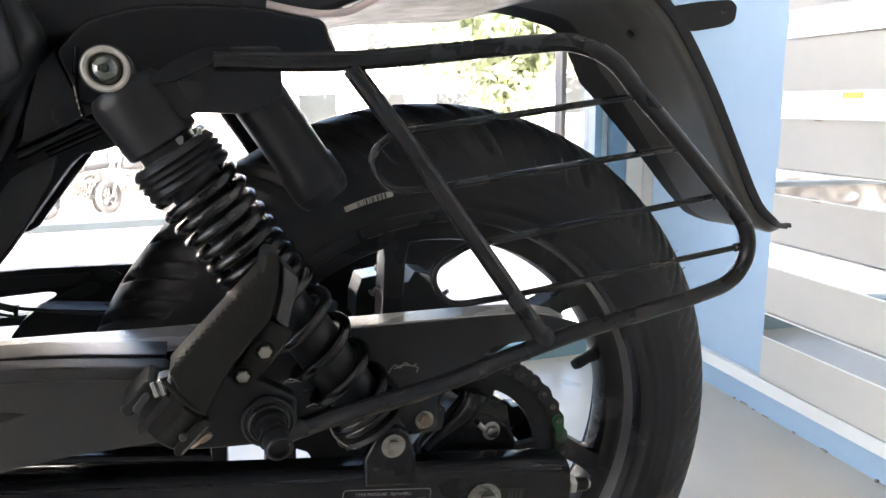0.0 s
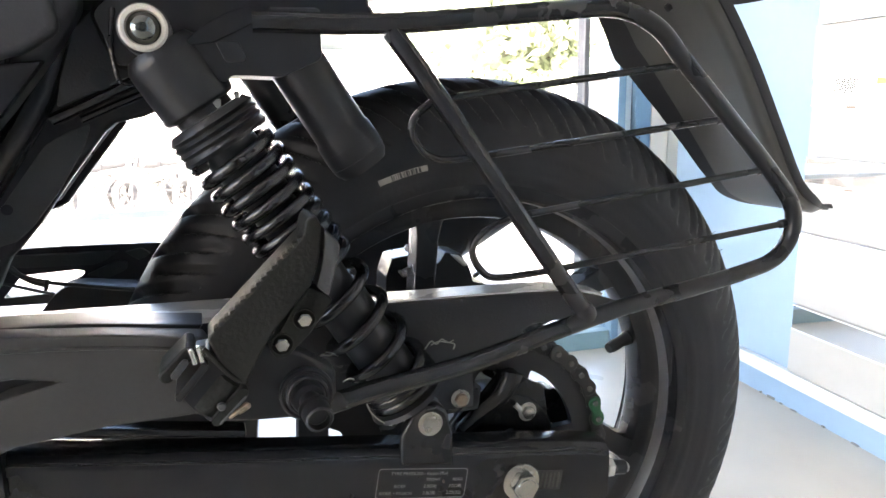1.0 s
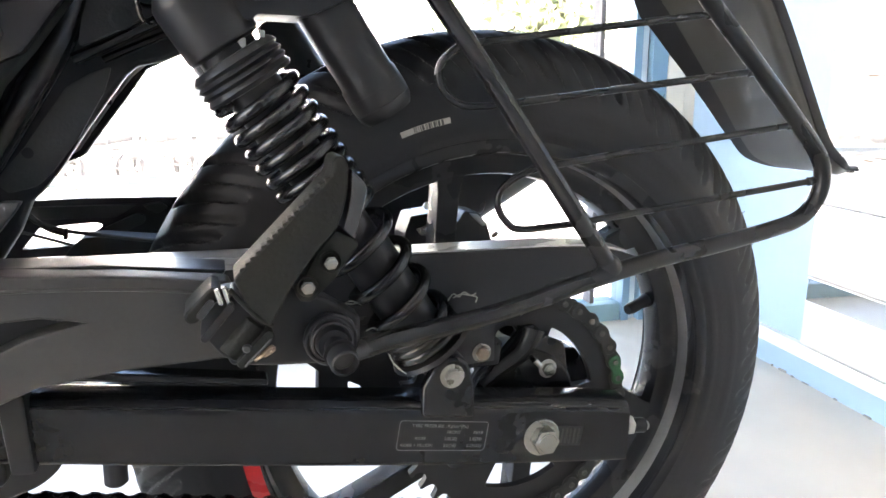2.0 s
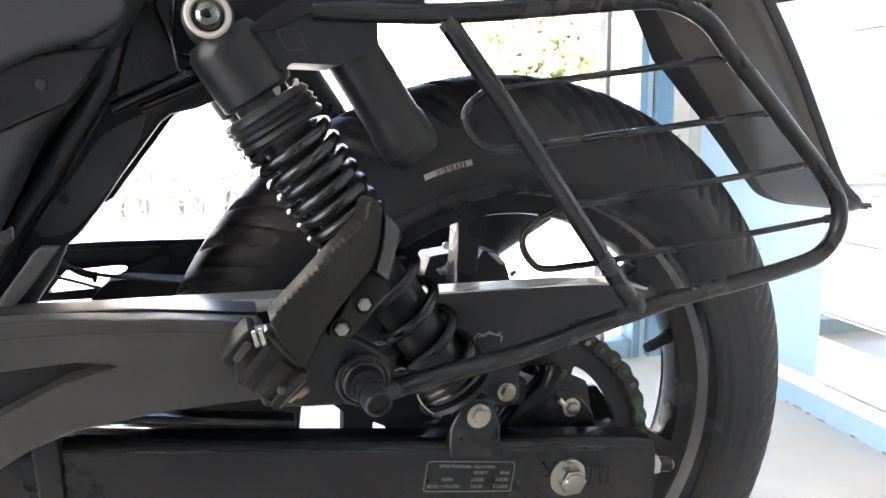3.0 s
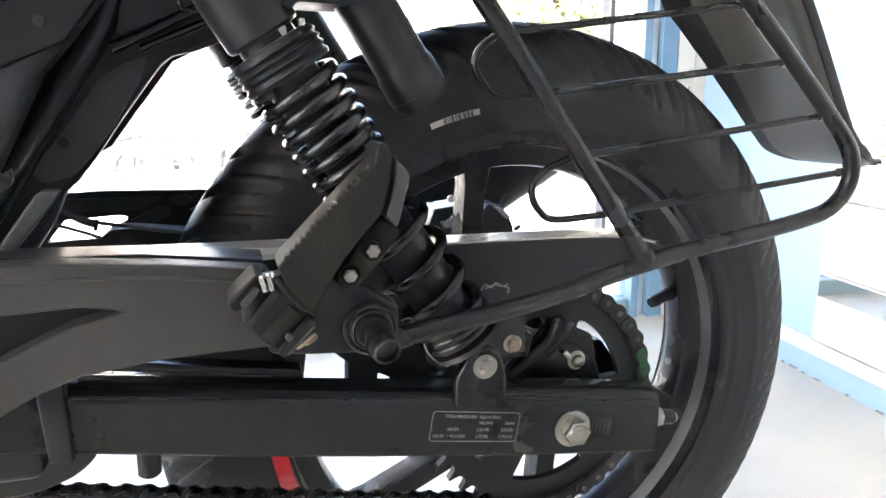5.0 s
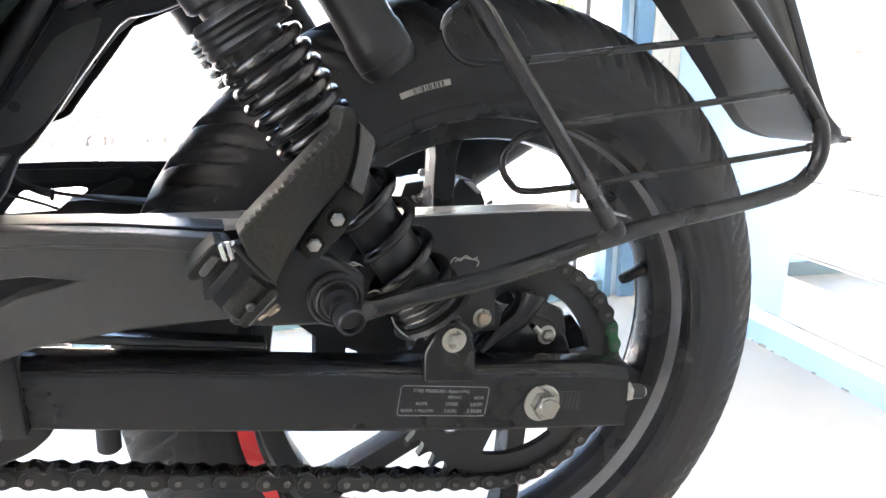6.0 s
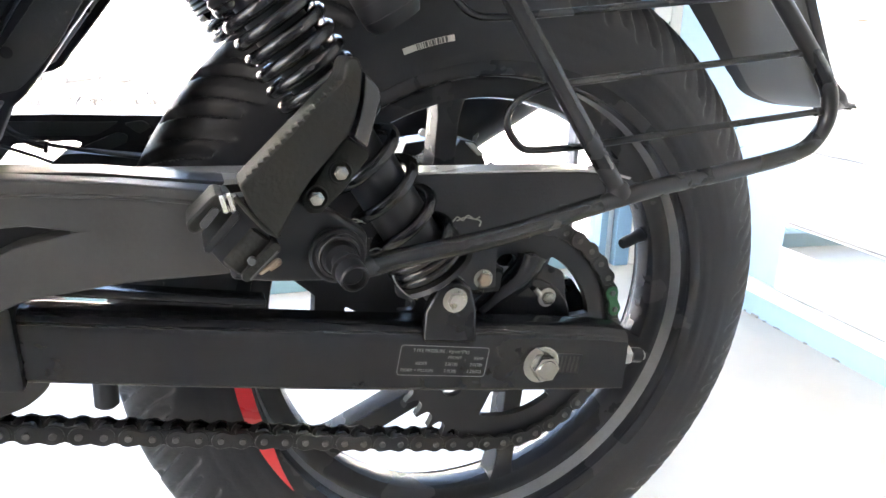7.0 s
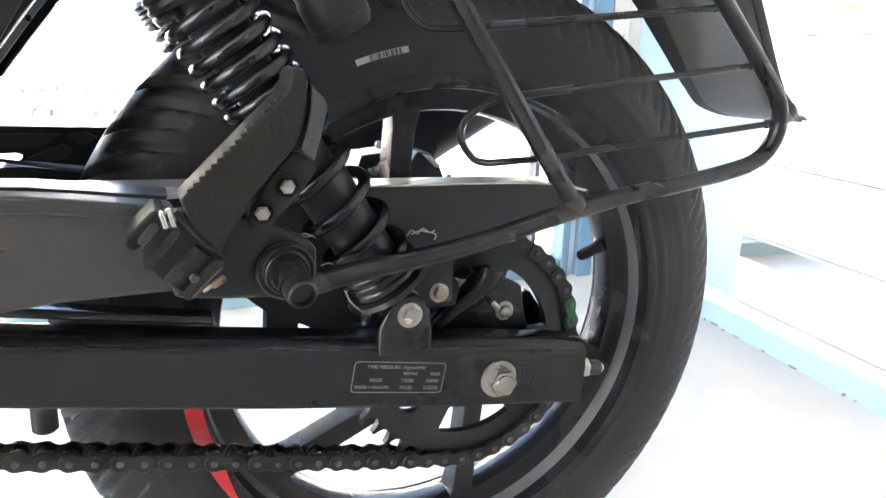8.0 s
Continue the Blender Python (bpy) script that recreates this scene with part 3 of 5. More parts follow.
rng = random.Random(4)
whiskers = []
for k in range(70):
    th, y = rng.uniform(0, 2 * math.pi), rng.choice((-0.020, -0.008, 0.009, 0.021)) + rng.uniform(-0.002, 0.002)
    r0 = 0.2480 + 0.0670 * math.sqrt(1 - (y / 0.0505) ** 2) - 0.0008
    d = Vector((math.cos(th), 0, math.sin(th)))
    foot = Vector((0, y, AX)) + d * r0
    whiskers.append(tube([foot, foot + d * 0.0025, foot + d * 0.005 + Vector((rng.uniform(-0.002, 0.002), 0.001, 0))], 0.0004, 5))
tagged(part("rubber_whiskers", join(*whiskers), RUBBER, wheel), kind="stuff")

# sprocket, with cut-outs, and the chain round it
CHAIN_Y, PITCH, TEETH = -0.0805, 0.015875, 39
PR = PITCH / (2 * math.sin(math.pi / TEETH))
TOOTH0 = -82.0


def polar(r, a):
    return (r * math.cos(radians(a)), AX + r * math.sin(radians(a)))


def sprocket_mesh():
    """Toothed ring with three long windows and three round holes."""
    rim = []
    for k in range(TEETH):
        a = TOOTH0 + 360 / TEETH * k
        for da, dr in ((-2.3, -0.0040), (-1.2, -0.0050), (0, -0.0053), (1.2, -0.0050), (2.3, -0.0040), (3.3, -0.0005), (3.9, 0.0038), (4.35, 0.0052), (4.9, 0.0052), (5.35, 0.0038), (5.95, -0.0005)):
            rim.append(polar(PR + dr, a + da))
    holes = [[polar(0.034, 360 * k / 48) for k in range(48)]]
    for k in range(3):
        a = -82 + 120 * k
        ring = [polar(0.0755, a - 27 + 54 * i / 14) for i in range(15)] + [polar(0.0520, a + 24 - 48 * i / 10) for i in range(11)]
        holes.append(fillet([ring[0]] + ring[1:14] + ring[14:], 0.0055, 4))
        cx, cz = polar(0.0635, a + 60)
        holes.append(circle(cx, cz, 0.0105))
    return pierced(rim, holes, CHAIN_Y - 0.0036, CHAIN_Y + 0.0036)


sprocket = part("rear_sprocket", sprocket_mesh(), BLACK_SATIN, bike, "black steel rear sprocket with cut-outs")
for k in range(5):
    a = radians(TOOTH0 + 72 * k + 20)
    bolt("sprocket_bolt", (0.043 * math.cos(a), CHAIN_Y - 0.0036, AX + 0.043 * math.sin(a)), 0.006, sprocket, BLACK_SATIN, washer=False)


def plate(half, thick, y, waist, end):
    """One figure-of-eight link plate, centred on the origin and lying along x."""
    out = []
    for sx in (1, -1):
        for k in range(-5, 6):
            a = k * radians(20) + (0 if sx > 0 else math.pi)
            out.append((sx * half + end * math.cos(a), end * math.sin(a)))
        out.append((0, waist if sx > 0 else -waist))
    return prism(out, y - thick / 2, y + thick / 2, 0.0004, 1)


h = PITCH / 2
outer_bm = join(plate(h, 0.0018, -0.0088, 0.0052, 0.0070), plate(h, 0.0018, 0.0088, 0.0052, 0.0070))
inner_bm = join(plate(h, 0.0018, -0.0064, 0.0055, 0.0074), plate(h, 0.0018, 0.0064, 0.0055, 0.0074),
                rod((-h, -0.0055, 0), (-h, 0.0055, 0), 0.0050, 12, 0.0002), rod((h, -0.0055, 0), (h, 0.0055, 0), 0.0050, 12, 0.0002))
pin_bm = rod((0, -0.0112, 0), (0, 0.0112, 0), 0.0026, 12, 0.0005)
OUTER, INNER, PINS = mesh_of(outer_bm, "outer_link", CHAIN_DARK), mesh_of(inner_bm, "inner_link", CHAIN_DARK), mesh_of(pin_bm, "link_pin", CHAIN_PIN)
green_me = mesh_of(join(plate(h, 0.0020, -0.0088, 0.0042, 0.0060), plate(h, 0.0018, 0.0088, 0.0042, 0.0060)), "master_link", GREEN)

# pins run from the front along the lower run, round the sprocket and back along the guard
pins = []
low = [Vector((polar(PR, TOOTH0 - 360 / TEETH * k)[0], 0, polar(PR, TOOTH0 - 360 / TEETH * k)[1])) for k in range(3)]
for k in range(38):
    slope = 8.6 + min(k, 8) * 0.33
    low.append(low[-1] + PITCH * Vector((-math.cos(radians(slope)), 0, math.sin(radians(slope)))))
pins = low[::-1]
for k in range(1, 19):
    a = radians(TOOTH0 + 360 / TEETH * k)
    pins.append(Vector((PR * math.cos(a), 0, AX + PR * math.sin(a))))
for k in range(40):
    slope = -2.0
    pins.append(pins[-1] + PITCH * Vector((-math.cos(radians(slope)), 0, math.sin(radians(slope)))))
chain = part("drive_chain", rod((pins[0].x, CHAIN_Y - 0.005, pins[0].z), (pins[0].x, CHAIN_Y + 0.005, pins[0].z), 0.005, 12), CHAIN_DARK, bike, "dark oiled roller chain")
GREEN_AT = 41 + 9
for i, (p, q) in enumerate(zip(pins, pins[1:])):
    mid = (p + q) / 2
    ang = math.atan2(q.z - p.z, q.x - p.x)
    is_outer = (i - GREEN_AT) % 2 == 0
    me = green_me if i == GREEN_AT else OUTER if is_outer else INNER
    link = new("master_link" if i == GREEN_AT else "outer_link" if is_outer else "inner_link", me)
    link.parent = chain
    link.matrix_basis = Matrix.Translation((mid.x, CHAIN_Y, mid.z)) @ Matrix.Rotation(-ang, 4, "Y")
    if is_outer:
        for e in (p, q):
            pin = new("link_pin", PINS)
            pin.parent, pin.location = chain, (e.x, CHAIN_Y, e.z)

# swingarm: box-section arms, cross tube, bracket, label, axle and adjuster

def arm_z(x):
    return 0.2728 - (x - 0.078) * 0.145 - 0.0036 * max(0.0, 1 - ((x + 0.125) / 0.22) ** 2)


ARM_Y = -0.140


def box_arm(y0, y1, x0=-0.640, x1=0.078):
    """Box-section arm with a crisp lower edge and a well-rounded upper edge."""
    bm = bmesh.new()
    rows = []
    n = 30
    for i in range(n + 1):
        x = x0 + (x1 - x0) * i / n
        zb, zt = arm_z(x), arm_z(x) + 0.0540 + 0.0010 * max(0.0, 1 - ((x + 0.125) / 0.22) ** 2) - 0.010 * max(0.0, (0.0 - x) / 0.34) * 0.9
        end = max(0.0, (x - (x1 - 0.012)) / 0.012)
        zt -= 0.002 * end * end
        sec = []
        for cy, cz, r, a0 in ((y1 - 0.011, zt - 0.011, 0.011, 0), (y0 + 0.011, zt - 0.011, 0.011, 90), (y0 + 0.0036, zb + 0.0036, 0.0036, 180), (y1 - 0.002, zb + 0.002, 0.002, 270)):
            for k in range(6):
                a = radians(a0 + 90 * k / 5)
                sec.append(bm.verts.new((x, cy + r * math.cos(a), cz + r * math.sin(a))))
        rows.append(sec)
    m = len(rows[0])
    for p, q in zip(rows, rows[1:]):
        for k in range(m):
            bm.faces.new((p[k], p[(k + 1) % m], q[(k + 1) % m], q[k]))
    bm.faces.new(rows[0][::-1])
    bm.faces.new(rows[-1])
    return bm


arm = part("swingarm", box_arm(ARM_Y, ARM_Y + 0.034), BLACK_PAINT, bike, "black painted box-section swingarm")
part("arm_seam", tube([(x, ARM_Y + 0.0022, arm_z(x) + 0.0478 - 0.0090 * max(0.0, -x / 0.34) - 0.0012 * max(0.0, (x - 0.05) / 0.02)) for x in (-0.60, -0.40, -0.20, -0.10, 0.0, 0.05, 0.07)], 0.0016, 10), SPRING, arm)
part("far_arm", box_arm(0.106, 0.140), BLACK_PAINT, arm)
part("cross_tube", rod((-0.50, -0.13, 0.375), (-0.50, 0.13, 0.375), 0.028, 24), BLACK_PAINT, arm)
part("weld_rib", prism([(-0.345, 0.3855), (-0.205, 0.3655), (-0.205, 0.3715), (-0.330, 0.3900)], -0.128, -0.112, 0.002), BLACK_PAINT, arm)
part("end_flange", prism([(-0.3600, 0.3320), (-0.3460, 0.3310), (-0.3480, 0.3840), (-0.3640, 0.3900)], ARM_Y - 0.006, ARM_Y + 0.02, 0.003), BLACK_SATIN, arm)
part("shock_bracket", prism([(-0.0990, 0.3350), (-0.0580, 0.3300), (-0.0590, 0.3560), (-0.0640, 0.3740), (-0.0720, 0.3800), (-0.0820, 0.3800), (-0.0900, 0.3740), (-0.0985, 0.3580)], ARM_Y - 0.004, ARM_Y + 0.006, 0.003, 3), BLACK_PAINT, arm)
bolt("shock_bolt", (-0.077, ARM_Y - 0.004, 0.366), 0.0066, arm, ZINC, label="zinc shock bolt")
bolt("axle_nut", (-0.001, ARM_Y, 0.3055), 0.0108, arm, ZINC, label="zinc axle nut", h=0.010)
part("axle", rod((-0.001, ARM_Y - 0.0105, 0.3055), (-0.001, 0.15, 0.3055), 0.0062, 20), ZINC, arm, "axle end")
part("adjuster_bolt", join(rod((0.078, -0.128, 0.2985), (0.104, -0.128, 0.2950), 0.0042, 16), hexagon((0.082, -0.128, 0.2980), (1, 0, -0.13), 0.0085, 0.006)), ALLOY, arm, "bare alloy chain adjuster")
part("adjuster_end", rod((0.089, -0.128, 0.2972), (0.1010, -0.128, 0.2955), 0.0062, 16), BLACK_SATIN, arm)
part("slot_recess", turn(box(-0.011, 0.011, -0.0006, 0.0006, -0.008, 0.008, 0.0003), pose(0.0235, ARM_Y - 0.0003, 0.3030, 0, 8.4, 0)), RUBBER, arm, "axle slot")
part("slot_marks", join(*[turn(box(-0.0007, 0.0007, -0.0004, 0.0004, -0.006, 0.006, 0.0002), pose(0.0165 + 0.0036 * k, ARM_Y - 0.0013, 0.3040 - 0.0005 * k, 0, 8.4, 0)) for k in range(5)]), GREY_CAST, arm)

# pressure label: rounded border and printed words
LBL = Matrix.Translation((-0.0815, ARM_Y - 0.0004, 0.3175)) @ Matrix.Rotation(radians(8.5), 4, "Y") @ Matrix.Rotation(radians(90), 4, "X")


def rounded(w, hgt, r, n=6):
    pts = []
    for cx, cy, a0 in ((w - r, hgt - r, 0), (-w + r, hgt - r, 90), (-w + r, -hgt + r, 180), (w - r, -hgt + r, 270)):
        for k in range(n + 1):
            a = radians(a0 + 90 * k / n)
            pts.append((cx + r * math.cos(a), cy + r * math.sin(a)))
    return pts


border = bmesh.new()
o1, o2 = rounded(0.0350, 0.0118, 0.0028), rounded(0.0345, 0.0113, 0.0024)
v1, v2 = [border.verts.new((x, y, 0)) for x, y in o1], [border.verts.new((x, y, 0)) for x, y in o2]
for k in range(len(v1)):
    border.faces.new((v1[k], v1[(k + 1) % len(v1)], v2[(k + 1) % len(v1)], v2[k]))
bmesh.ops.transform(border, matrix=LBL @ Matrix.Shear("XZ", 4, (0.0, 0.0)), verts=border.verts[:])
part("pressure_label", border, WHITE_INK, arm, "printed tyre pressure label border")


def words(text, x, y, size, parent, m, mat, name="printed_line", align="LEFT"):
    cu = bpy.data.curves.new("words", "FONT")
    cu.body, cu.size, cu.align_x, cu.align_y = text, size, align, "CENTER"
    tmp = bpy.data.objects.new("words", cu)
    me = bpy.data.meshes.new_from_object(tmp)
    me.transform(m @ Matrix.Translation((x, y, 0.0002)))
    me.materials.clear()
    me.materials.append(mat)
    ob = new(name, me)
    ob.parent = parent
    bpy.data.objects.remove(tmp)
    bpy.data.curves.remove(cu)
    return ob


for text, x, y, size in (("TYRE PRESSURE : Kg/cm²(Psi)", -0.0255, 0.0078, 0.0036), ("FRONT", 0.0025, 0.0030, 0.0034), ("REAR", 0.0235, 0.0030, 0.0034), ("RIDER", -0.0220, -0.0022, 0.0034),
                         ("2.0(28)", 0.0010, -0.0022, 0.0036), ("2.0(28)", 0.0210, -0.0022, 0.0036), ("RIDER + PILLION", -0.0325, -0.0076, 0.0034), ("2.0(28)", 0.0010, -0.0076, 0.0036), ("2.25(32)", 0.0195, -0.0076, 0.0036)):
    words(text, x, y, size, arm, LBL, WHITE_INK)

# chain guard: channel with a swept tail and a flat top painted pale for its sheen
guard_side = [(-0.102, 0.4505), (0.010, 0.4508), (0.036, 0.4500), (0.056, 0.4482), (0.078, 0.4430), (0.098, 0.4362), (0.0760, 0.4335), (0.0547, 0.4265), (0.0340, 0.4257), (0.0162, 0.4243), (0.0088, 0.4203), (0.0060, 0.4160), (-0.0155, 0.4085), (-0.030, 0.4060), (-0.033, 0.3900), (-0.032, 0.3620), (-0.080, 0.3600), (-0.110, 0.4000)]
cg = part("chain_guard", prism(guard_side, -0.116, -0.112, 0.0015), BLACK_PLASTIC, bike, "black plastic chain guard")
part("guard_top", prism([(-0.365, 0.4430), (-0.352, 0.4500), (-0.312, 0.4504), (-0.130, 0.4504), (-0.130, 0.4478), (-0.360, 0.4400)], -0.1155, -0.066, 0.001), GUARD_SHEEN, cg)
part("guard_top", prism([(-0.1298, 0.4522), (0.012, 0.4527), (0.036, 0.4520), (0.058, 0.4502), (0.080, 0.4450), (0.078, 0.4432), (0.056, 0.4484), (0.034, 0.4502), (0.010, 0.4510), (-0.1298, 0.4507)], -0.1155, -0.088, 0.001), GUARD_SHEEN, cg)
part("guard_front", prism([(-0.365, 0.4400), (-0.215, 0.4474), (-0.104, 0.4474), (-0.112, 0.4060), (-0.365, 0.4100)], -0.116, -0.1122, 0.001), BLACK_PLASTIC, cg)
bolt("guard_bolt", (-0.044, -0.117, 0.3705), 0.0055, cg, RUSTY, label="dull brass-coloured bolt")
part("guard_foot", prism([(-0.062, 0.3560), (-0.026, 0.3560), (-0.024, 0.3750), (-0.034, 0.3840), (-0.054, 0.3840), (-0.064, 0.3750)], -0.1116, -0.1080, 0.0012), BLACK_PAINT, cg)
bolt("hub_bolt", (0.022, -0.1000, 0.3440), 0.0058, cg, ZINC, label="small zinc bolt")
part("hub_arm", tube(smooth_path([(-0.036, -0.100, 0.336), (-0.020, -0.101, 0.350), (-0.004, -0.101, 0.362), (0.004, -0.100, 0.374), (0.006, -0.099, 0.380)], 5), 0.009, 14, radii=[0.006 + 0.0003 * i for i in range(21)]), BLACK_PAINT, cg)
part("hub_plate", lathe([(0.020, 0.1000), (0.046, 0.1000), (0.049, 0.0960), (0.049, 0.094)], (0.000, 0, 0.315), LEFT, 48), BLACK_PAINT, cg)
part("cush_arm", prism(fillet([(0.0400, 0.3300), (0.0597, 0.3440), (0.0694, 0.3434), (0.0896, 0.3161), (0.0940, 0.2900), (0.0849, 0.2900), (0.0560, 0.3220)], 0.003), -0.060, -0.040, 0.003), BLACK_PAINT, cg)
part("hub_tab", prism(fillet([(-0.0380, 0.3000), (-0.0384, 0.3426), (-0.0264, 0.3484), (-0.0195, 0.3619), (-0.0018, 0.3815), (0.0094, 0.3828), (0.0203, 0.3720), (0.0380, 0.3640), (0.0425, 0.3400), (0.0425, 0.3000)], 0.004), -0.098, -0.093, 0.002), BLACK_PAINT, cg)

part("cable_pin", rod((0.0087, -0.104, 0.3535), (0.0138, -0.104, 0.3482), 0.0022, 12, 0.0005), ALLOY, cg)

# left shock absorber
TOP, BOT, SY = Vector((-0.2517, 0, 0.6327)), Vector((-0.077, 0, 0.366)), -0.134
AXD = (BOT - TOP).normalized()


def on_shock(s, y=SY):
    q = TOP + AXD * s
    return Vector((q.x, y, q.z))


def shock(y, parent, name):
    """A coil-over shock with a ridged collar, a progressive spring and eyes at both ends."""
    body = part(name, lathe([(0, 0.010), (0.020, 0.010), (0.0235, 0.015), (0.0240, 0.020), (0.0240, 0.050), (0.0225, 0.052), (0.0185, 0.053), (0.0185, 0.066), (0.017, 0.118), (0.0155, 0.120), (0.0155, 0.200), (0.0185, 0.202), (0.0185, 0.273), (0.021, 0.277), (0.021, 0.297), (0.014, 0.303), (0, 0.303)], on_shock(0, y), AXD, 40), BLACK_SATIN, parent, "black gas shock absorber body")
    part("collar", lathe([(0.018, 0.0575), (0.0255, 0.0580), (0.0275, 0.0600), (0.0290, 0.0625), (0.0272, 0.0645), (0.0295, 0.0670), (0.0275, 0.0690), (0.0295, 0.0715), (0.0275, 0.0735), (0.0295, 0.0765), (0.0280, 0.0790), (0.018, 0.0795)], on_shock(0, y), AXD, 40), BLACK_SATIN, body)
    s0, s1 = 0.0800, 0.2885
    span = s1 - s0

    def squash(u):
        t = u * 15.4
        if t < 8.8:
            d = t * 0.0107
        elif t < 12.8:
            d = 8.8 * 0.0107 + (t - 8.8) * 0.0247
        else:
            d = 8.8 * 0.0107 + 4 * 0.0247 + (t - 12.8) * 0.0060
        return d / span
    part("coil_spring", helix(on_shock(s0, y), on_shock(s1, y), 0.0248, 0.0042, 15.4, squash=squash), SPRING, body, "glossy black coil spring")
    part("top_eye", rod(on_shock(0, y - 0.020), on_shock(0, y + 0.016), 0.0145, 32, 0.002), BLACK_SATIN, body)
    part("bottom_eye", rod(on_shock(0.3190, y - 0.004), on_shock(0.3190, y + 0.024), 0.015, 28, 0.002), BLACK_SATIN, body)
    part("spring_seat", lathe([(0.014, 0.2905), (0.030, 0.2910), (0.0315, 0.2940), (0.024, 0.2980), (0.014, 0.2990)], on_shock(0, y), AXD, 36), BLACK_SATIN, body)
    return body


near_shock = shock(SY, bike, "shock_absorber")
shock(0.134, bike, "far_shock_absorber")
part("top_bolt", lathe([(0.0086, 0.0), (0.0086, 0.0022), (0.0076, 0.0030), (0.0072, 0.0046), (0.0058, 0.0062), (0.0034, 0.0071), (0.0022, 0.0072), (0.0014, 0.0064), (0, 0.0063)], on_shock(0, SY - 0.0205), LEFT, 32), DARK_CHROME, near_shock, "dark plated domed top bolt")
part("top_washer", lathe([(0.0092, 0.0), (0.0122, 0.0), (0.0131, 0.0010), (0.0131, 0.0026), (0.0119, 0.0038), (0.0101, 0.0034), (0.0094, 0.0018)], on_shock(0, SY - 0.0205), LEFT, 40), STICKER, near_shock, "pale plated washer")
for y in (-0.127, 0.127):
    can0, can1 = Vector((-0.1735, y, 0.6330)), Vector((-0.1193, y, 0.5505))
    L = (can1 - can0).length
    part("gas_canister", lathe([(0, 0), (0.0172, 0.0), (0.0186, 0.003), (0.0186, L * 0.62), (0.0187, L * 0.70), (0.0199, L * 0.725), (0.0202, L * 0.86), (0.0194, L * 0.94), (0.0165, L * 0.99), (0, L)], can0, can1 - can0, 44), BLACK_SATIN, near_shock, "black gas canister")
    for k in range(4):
        part("canister_groove", lathe([(0.0197, 0), (0.02015, 0.0006), (0.0197, 0.0012)], can0 + (can1 - can0) * (0.79 + 0.035 * k), can1 - can0, 36), BLACK_SATIN, near_shock)
part("shield_clip", join(box(-0.2172, -0.2117, -0.151, -0.148, 0.5885, 0.5945, 0.0008), box(-0.2040, -0.2007, -0.149, -0.146, 0.5945, 0.5995, 0.0006)), ALLOY, near_shock, "bare alloy clip")
part("canister_block", prism(fillet([(-0.2348, 0.6200), (-0.2175, 0.6360), (-0.1909, 0.6480), (-0.1516, 0.6500), (-0.1508, 0.6195), (-0.1750, 0.6082), (-0.2050, 0.6085), (-0.2085, 0.6040), (-0.2267, 0.6110)], 0.003, 3), -0.150, -0.104, 0.0025, 2), BLACK_SATIN, near_shock)
part("block_emboss", prism(fillet([(-0.2136, 0.6275), (-0.2003, 0.6284), (-0.1954, 0.6168), (-0.2078, 0.6155)], 0.0025), -0.1515, -0.1495, 0.0007), BLACK_SATIN, near_shock)

# frame, side panel and tail over the wheel
BRACKET = [(-0.420, 0.4300), (-0.385, 0.4300), (-0.3600, 0.4680), (-0.3510, 0.4885), (-0.3440, 0.4950), (-0.3297, 0.5128), (-0.3129, 0.5372), (-0.2983, 0.5570), (-0.2865, 0.5728), (-0.2790, 0.5790), (-0.2623, 0.5830), (-0.2502, 0.5883), (-0.215, 0.6030), (-0.215, 0.6700), (-0.450, 0.7000), (-0.500, 0.6200), (-0.440, 0.4900)]
frame_part = part("subframe_bracket", prism(BRACKET, -0.066, -0.050, 0.004, 3), BLACK_PLASTIC, bike, "black pressed-steel subframe bracket")
part("bracket_face", prism(fillet([(-0.3700, 0.5035), (-0.3500, 0.5262), (-0.3228, 0.5644), (-0.3090, 0.5728), (-0.2946, 0.5785), (-0.3000, 0.5620), (-0.3170, 0.5332), (-0.3343, 0.5102), (-0.3449, 0.4998), (-0.3630, 0.4950)], 0.003, 3), -0.0685, -0.064, 0.0015), GREY_SHOE, frame_part)
part("face_boss", lathe([(0, 0.0), (0.0034, 0.0), (0.0036, 0.0008), (0, 0.0012)], (-0.3489, -0.0685, 0.5217), LEFT, 20), BLACK_SATIN, frame_part)
part("far_bracket", prism([(-0.420, 0.4960), (-0.3544, 0.5010), (-0.3476, 0.5030), (-0.3403, 0.5070), (-0.3325, 0.5182), (-0.3170, 0.5387), (-0.3014, 0.5593), (-0.2858, 0.5810), (-0.2555, 0.5959), (-0.220, 0.6150), (-0.250, 0.6700), (-0.450, 0.6900)], 0.095, 0.110, 0.003, 3), BLACK_SATIN, frame_part)
part("far_lip", prism([(-0.420, 0.5020), (-0.3560, 0.5044), (-0.3449, 0.5105), (-0.3128, 0.5553), (-0.2980, 0.5740), (-0.280, 0.5900), (-0.400, 0.6500)], 0.0905, 0.0952, 0.0012), FAR_LIP, frame_part, "inner face of the far bracket, painted pale as if lit")
part("far_clip", box(-0.3190, -0.3150, 0.086, 0.0905, 0.5500, 0.5550, 0.0008), BLACK_SATIN, frame_part)
part("frame_rail", tube(smooth_path([(-0.3110, -0.105, 0.5808), (-0.2909, -0.105, 0.5905), (-0.2556, -0.105, 0.6085), (-0.230, -0.105, 0.6200)], 6), 0.0040, 12), BLACK_PAINT, frame_part)
part("frame_ridge", tube(smooth_path([(-0.2950, -0.100, 0.5812), (-0.2770, -0.100, 0.5896), (-0.2560, -0.100, 0.5990)], 6), 0.0026, 12), BLACK_PAINT, frame_part)
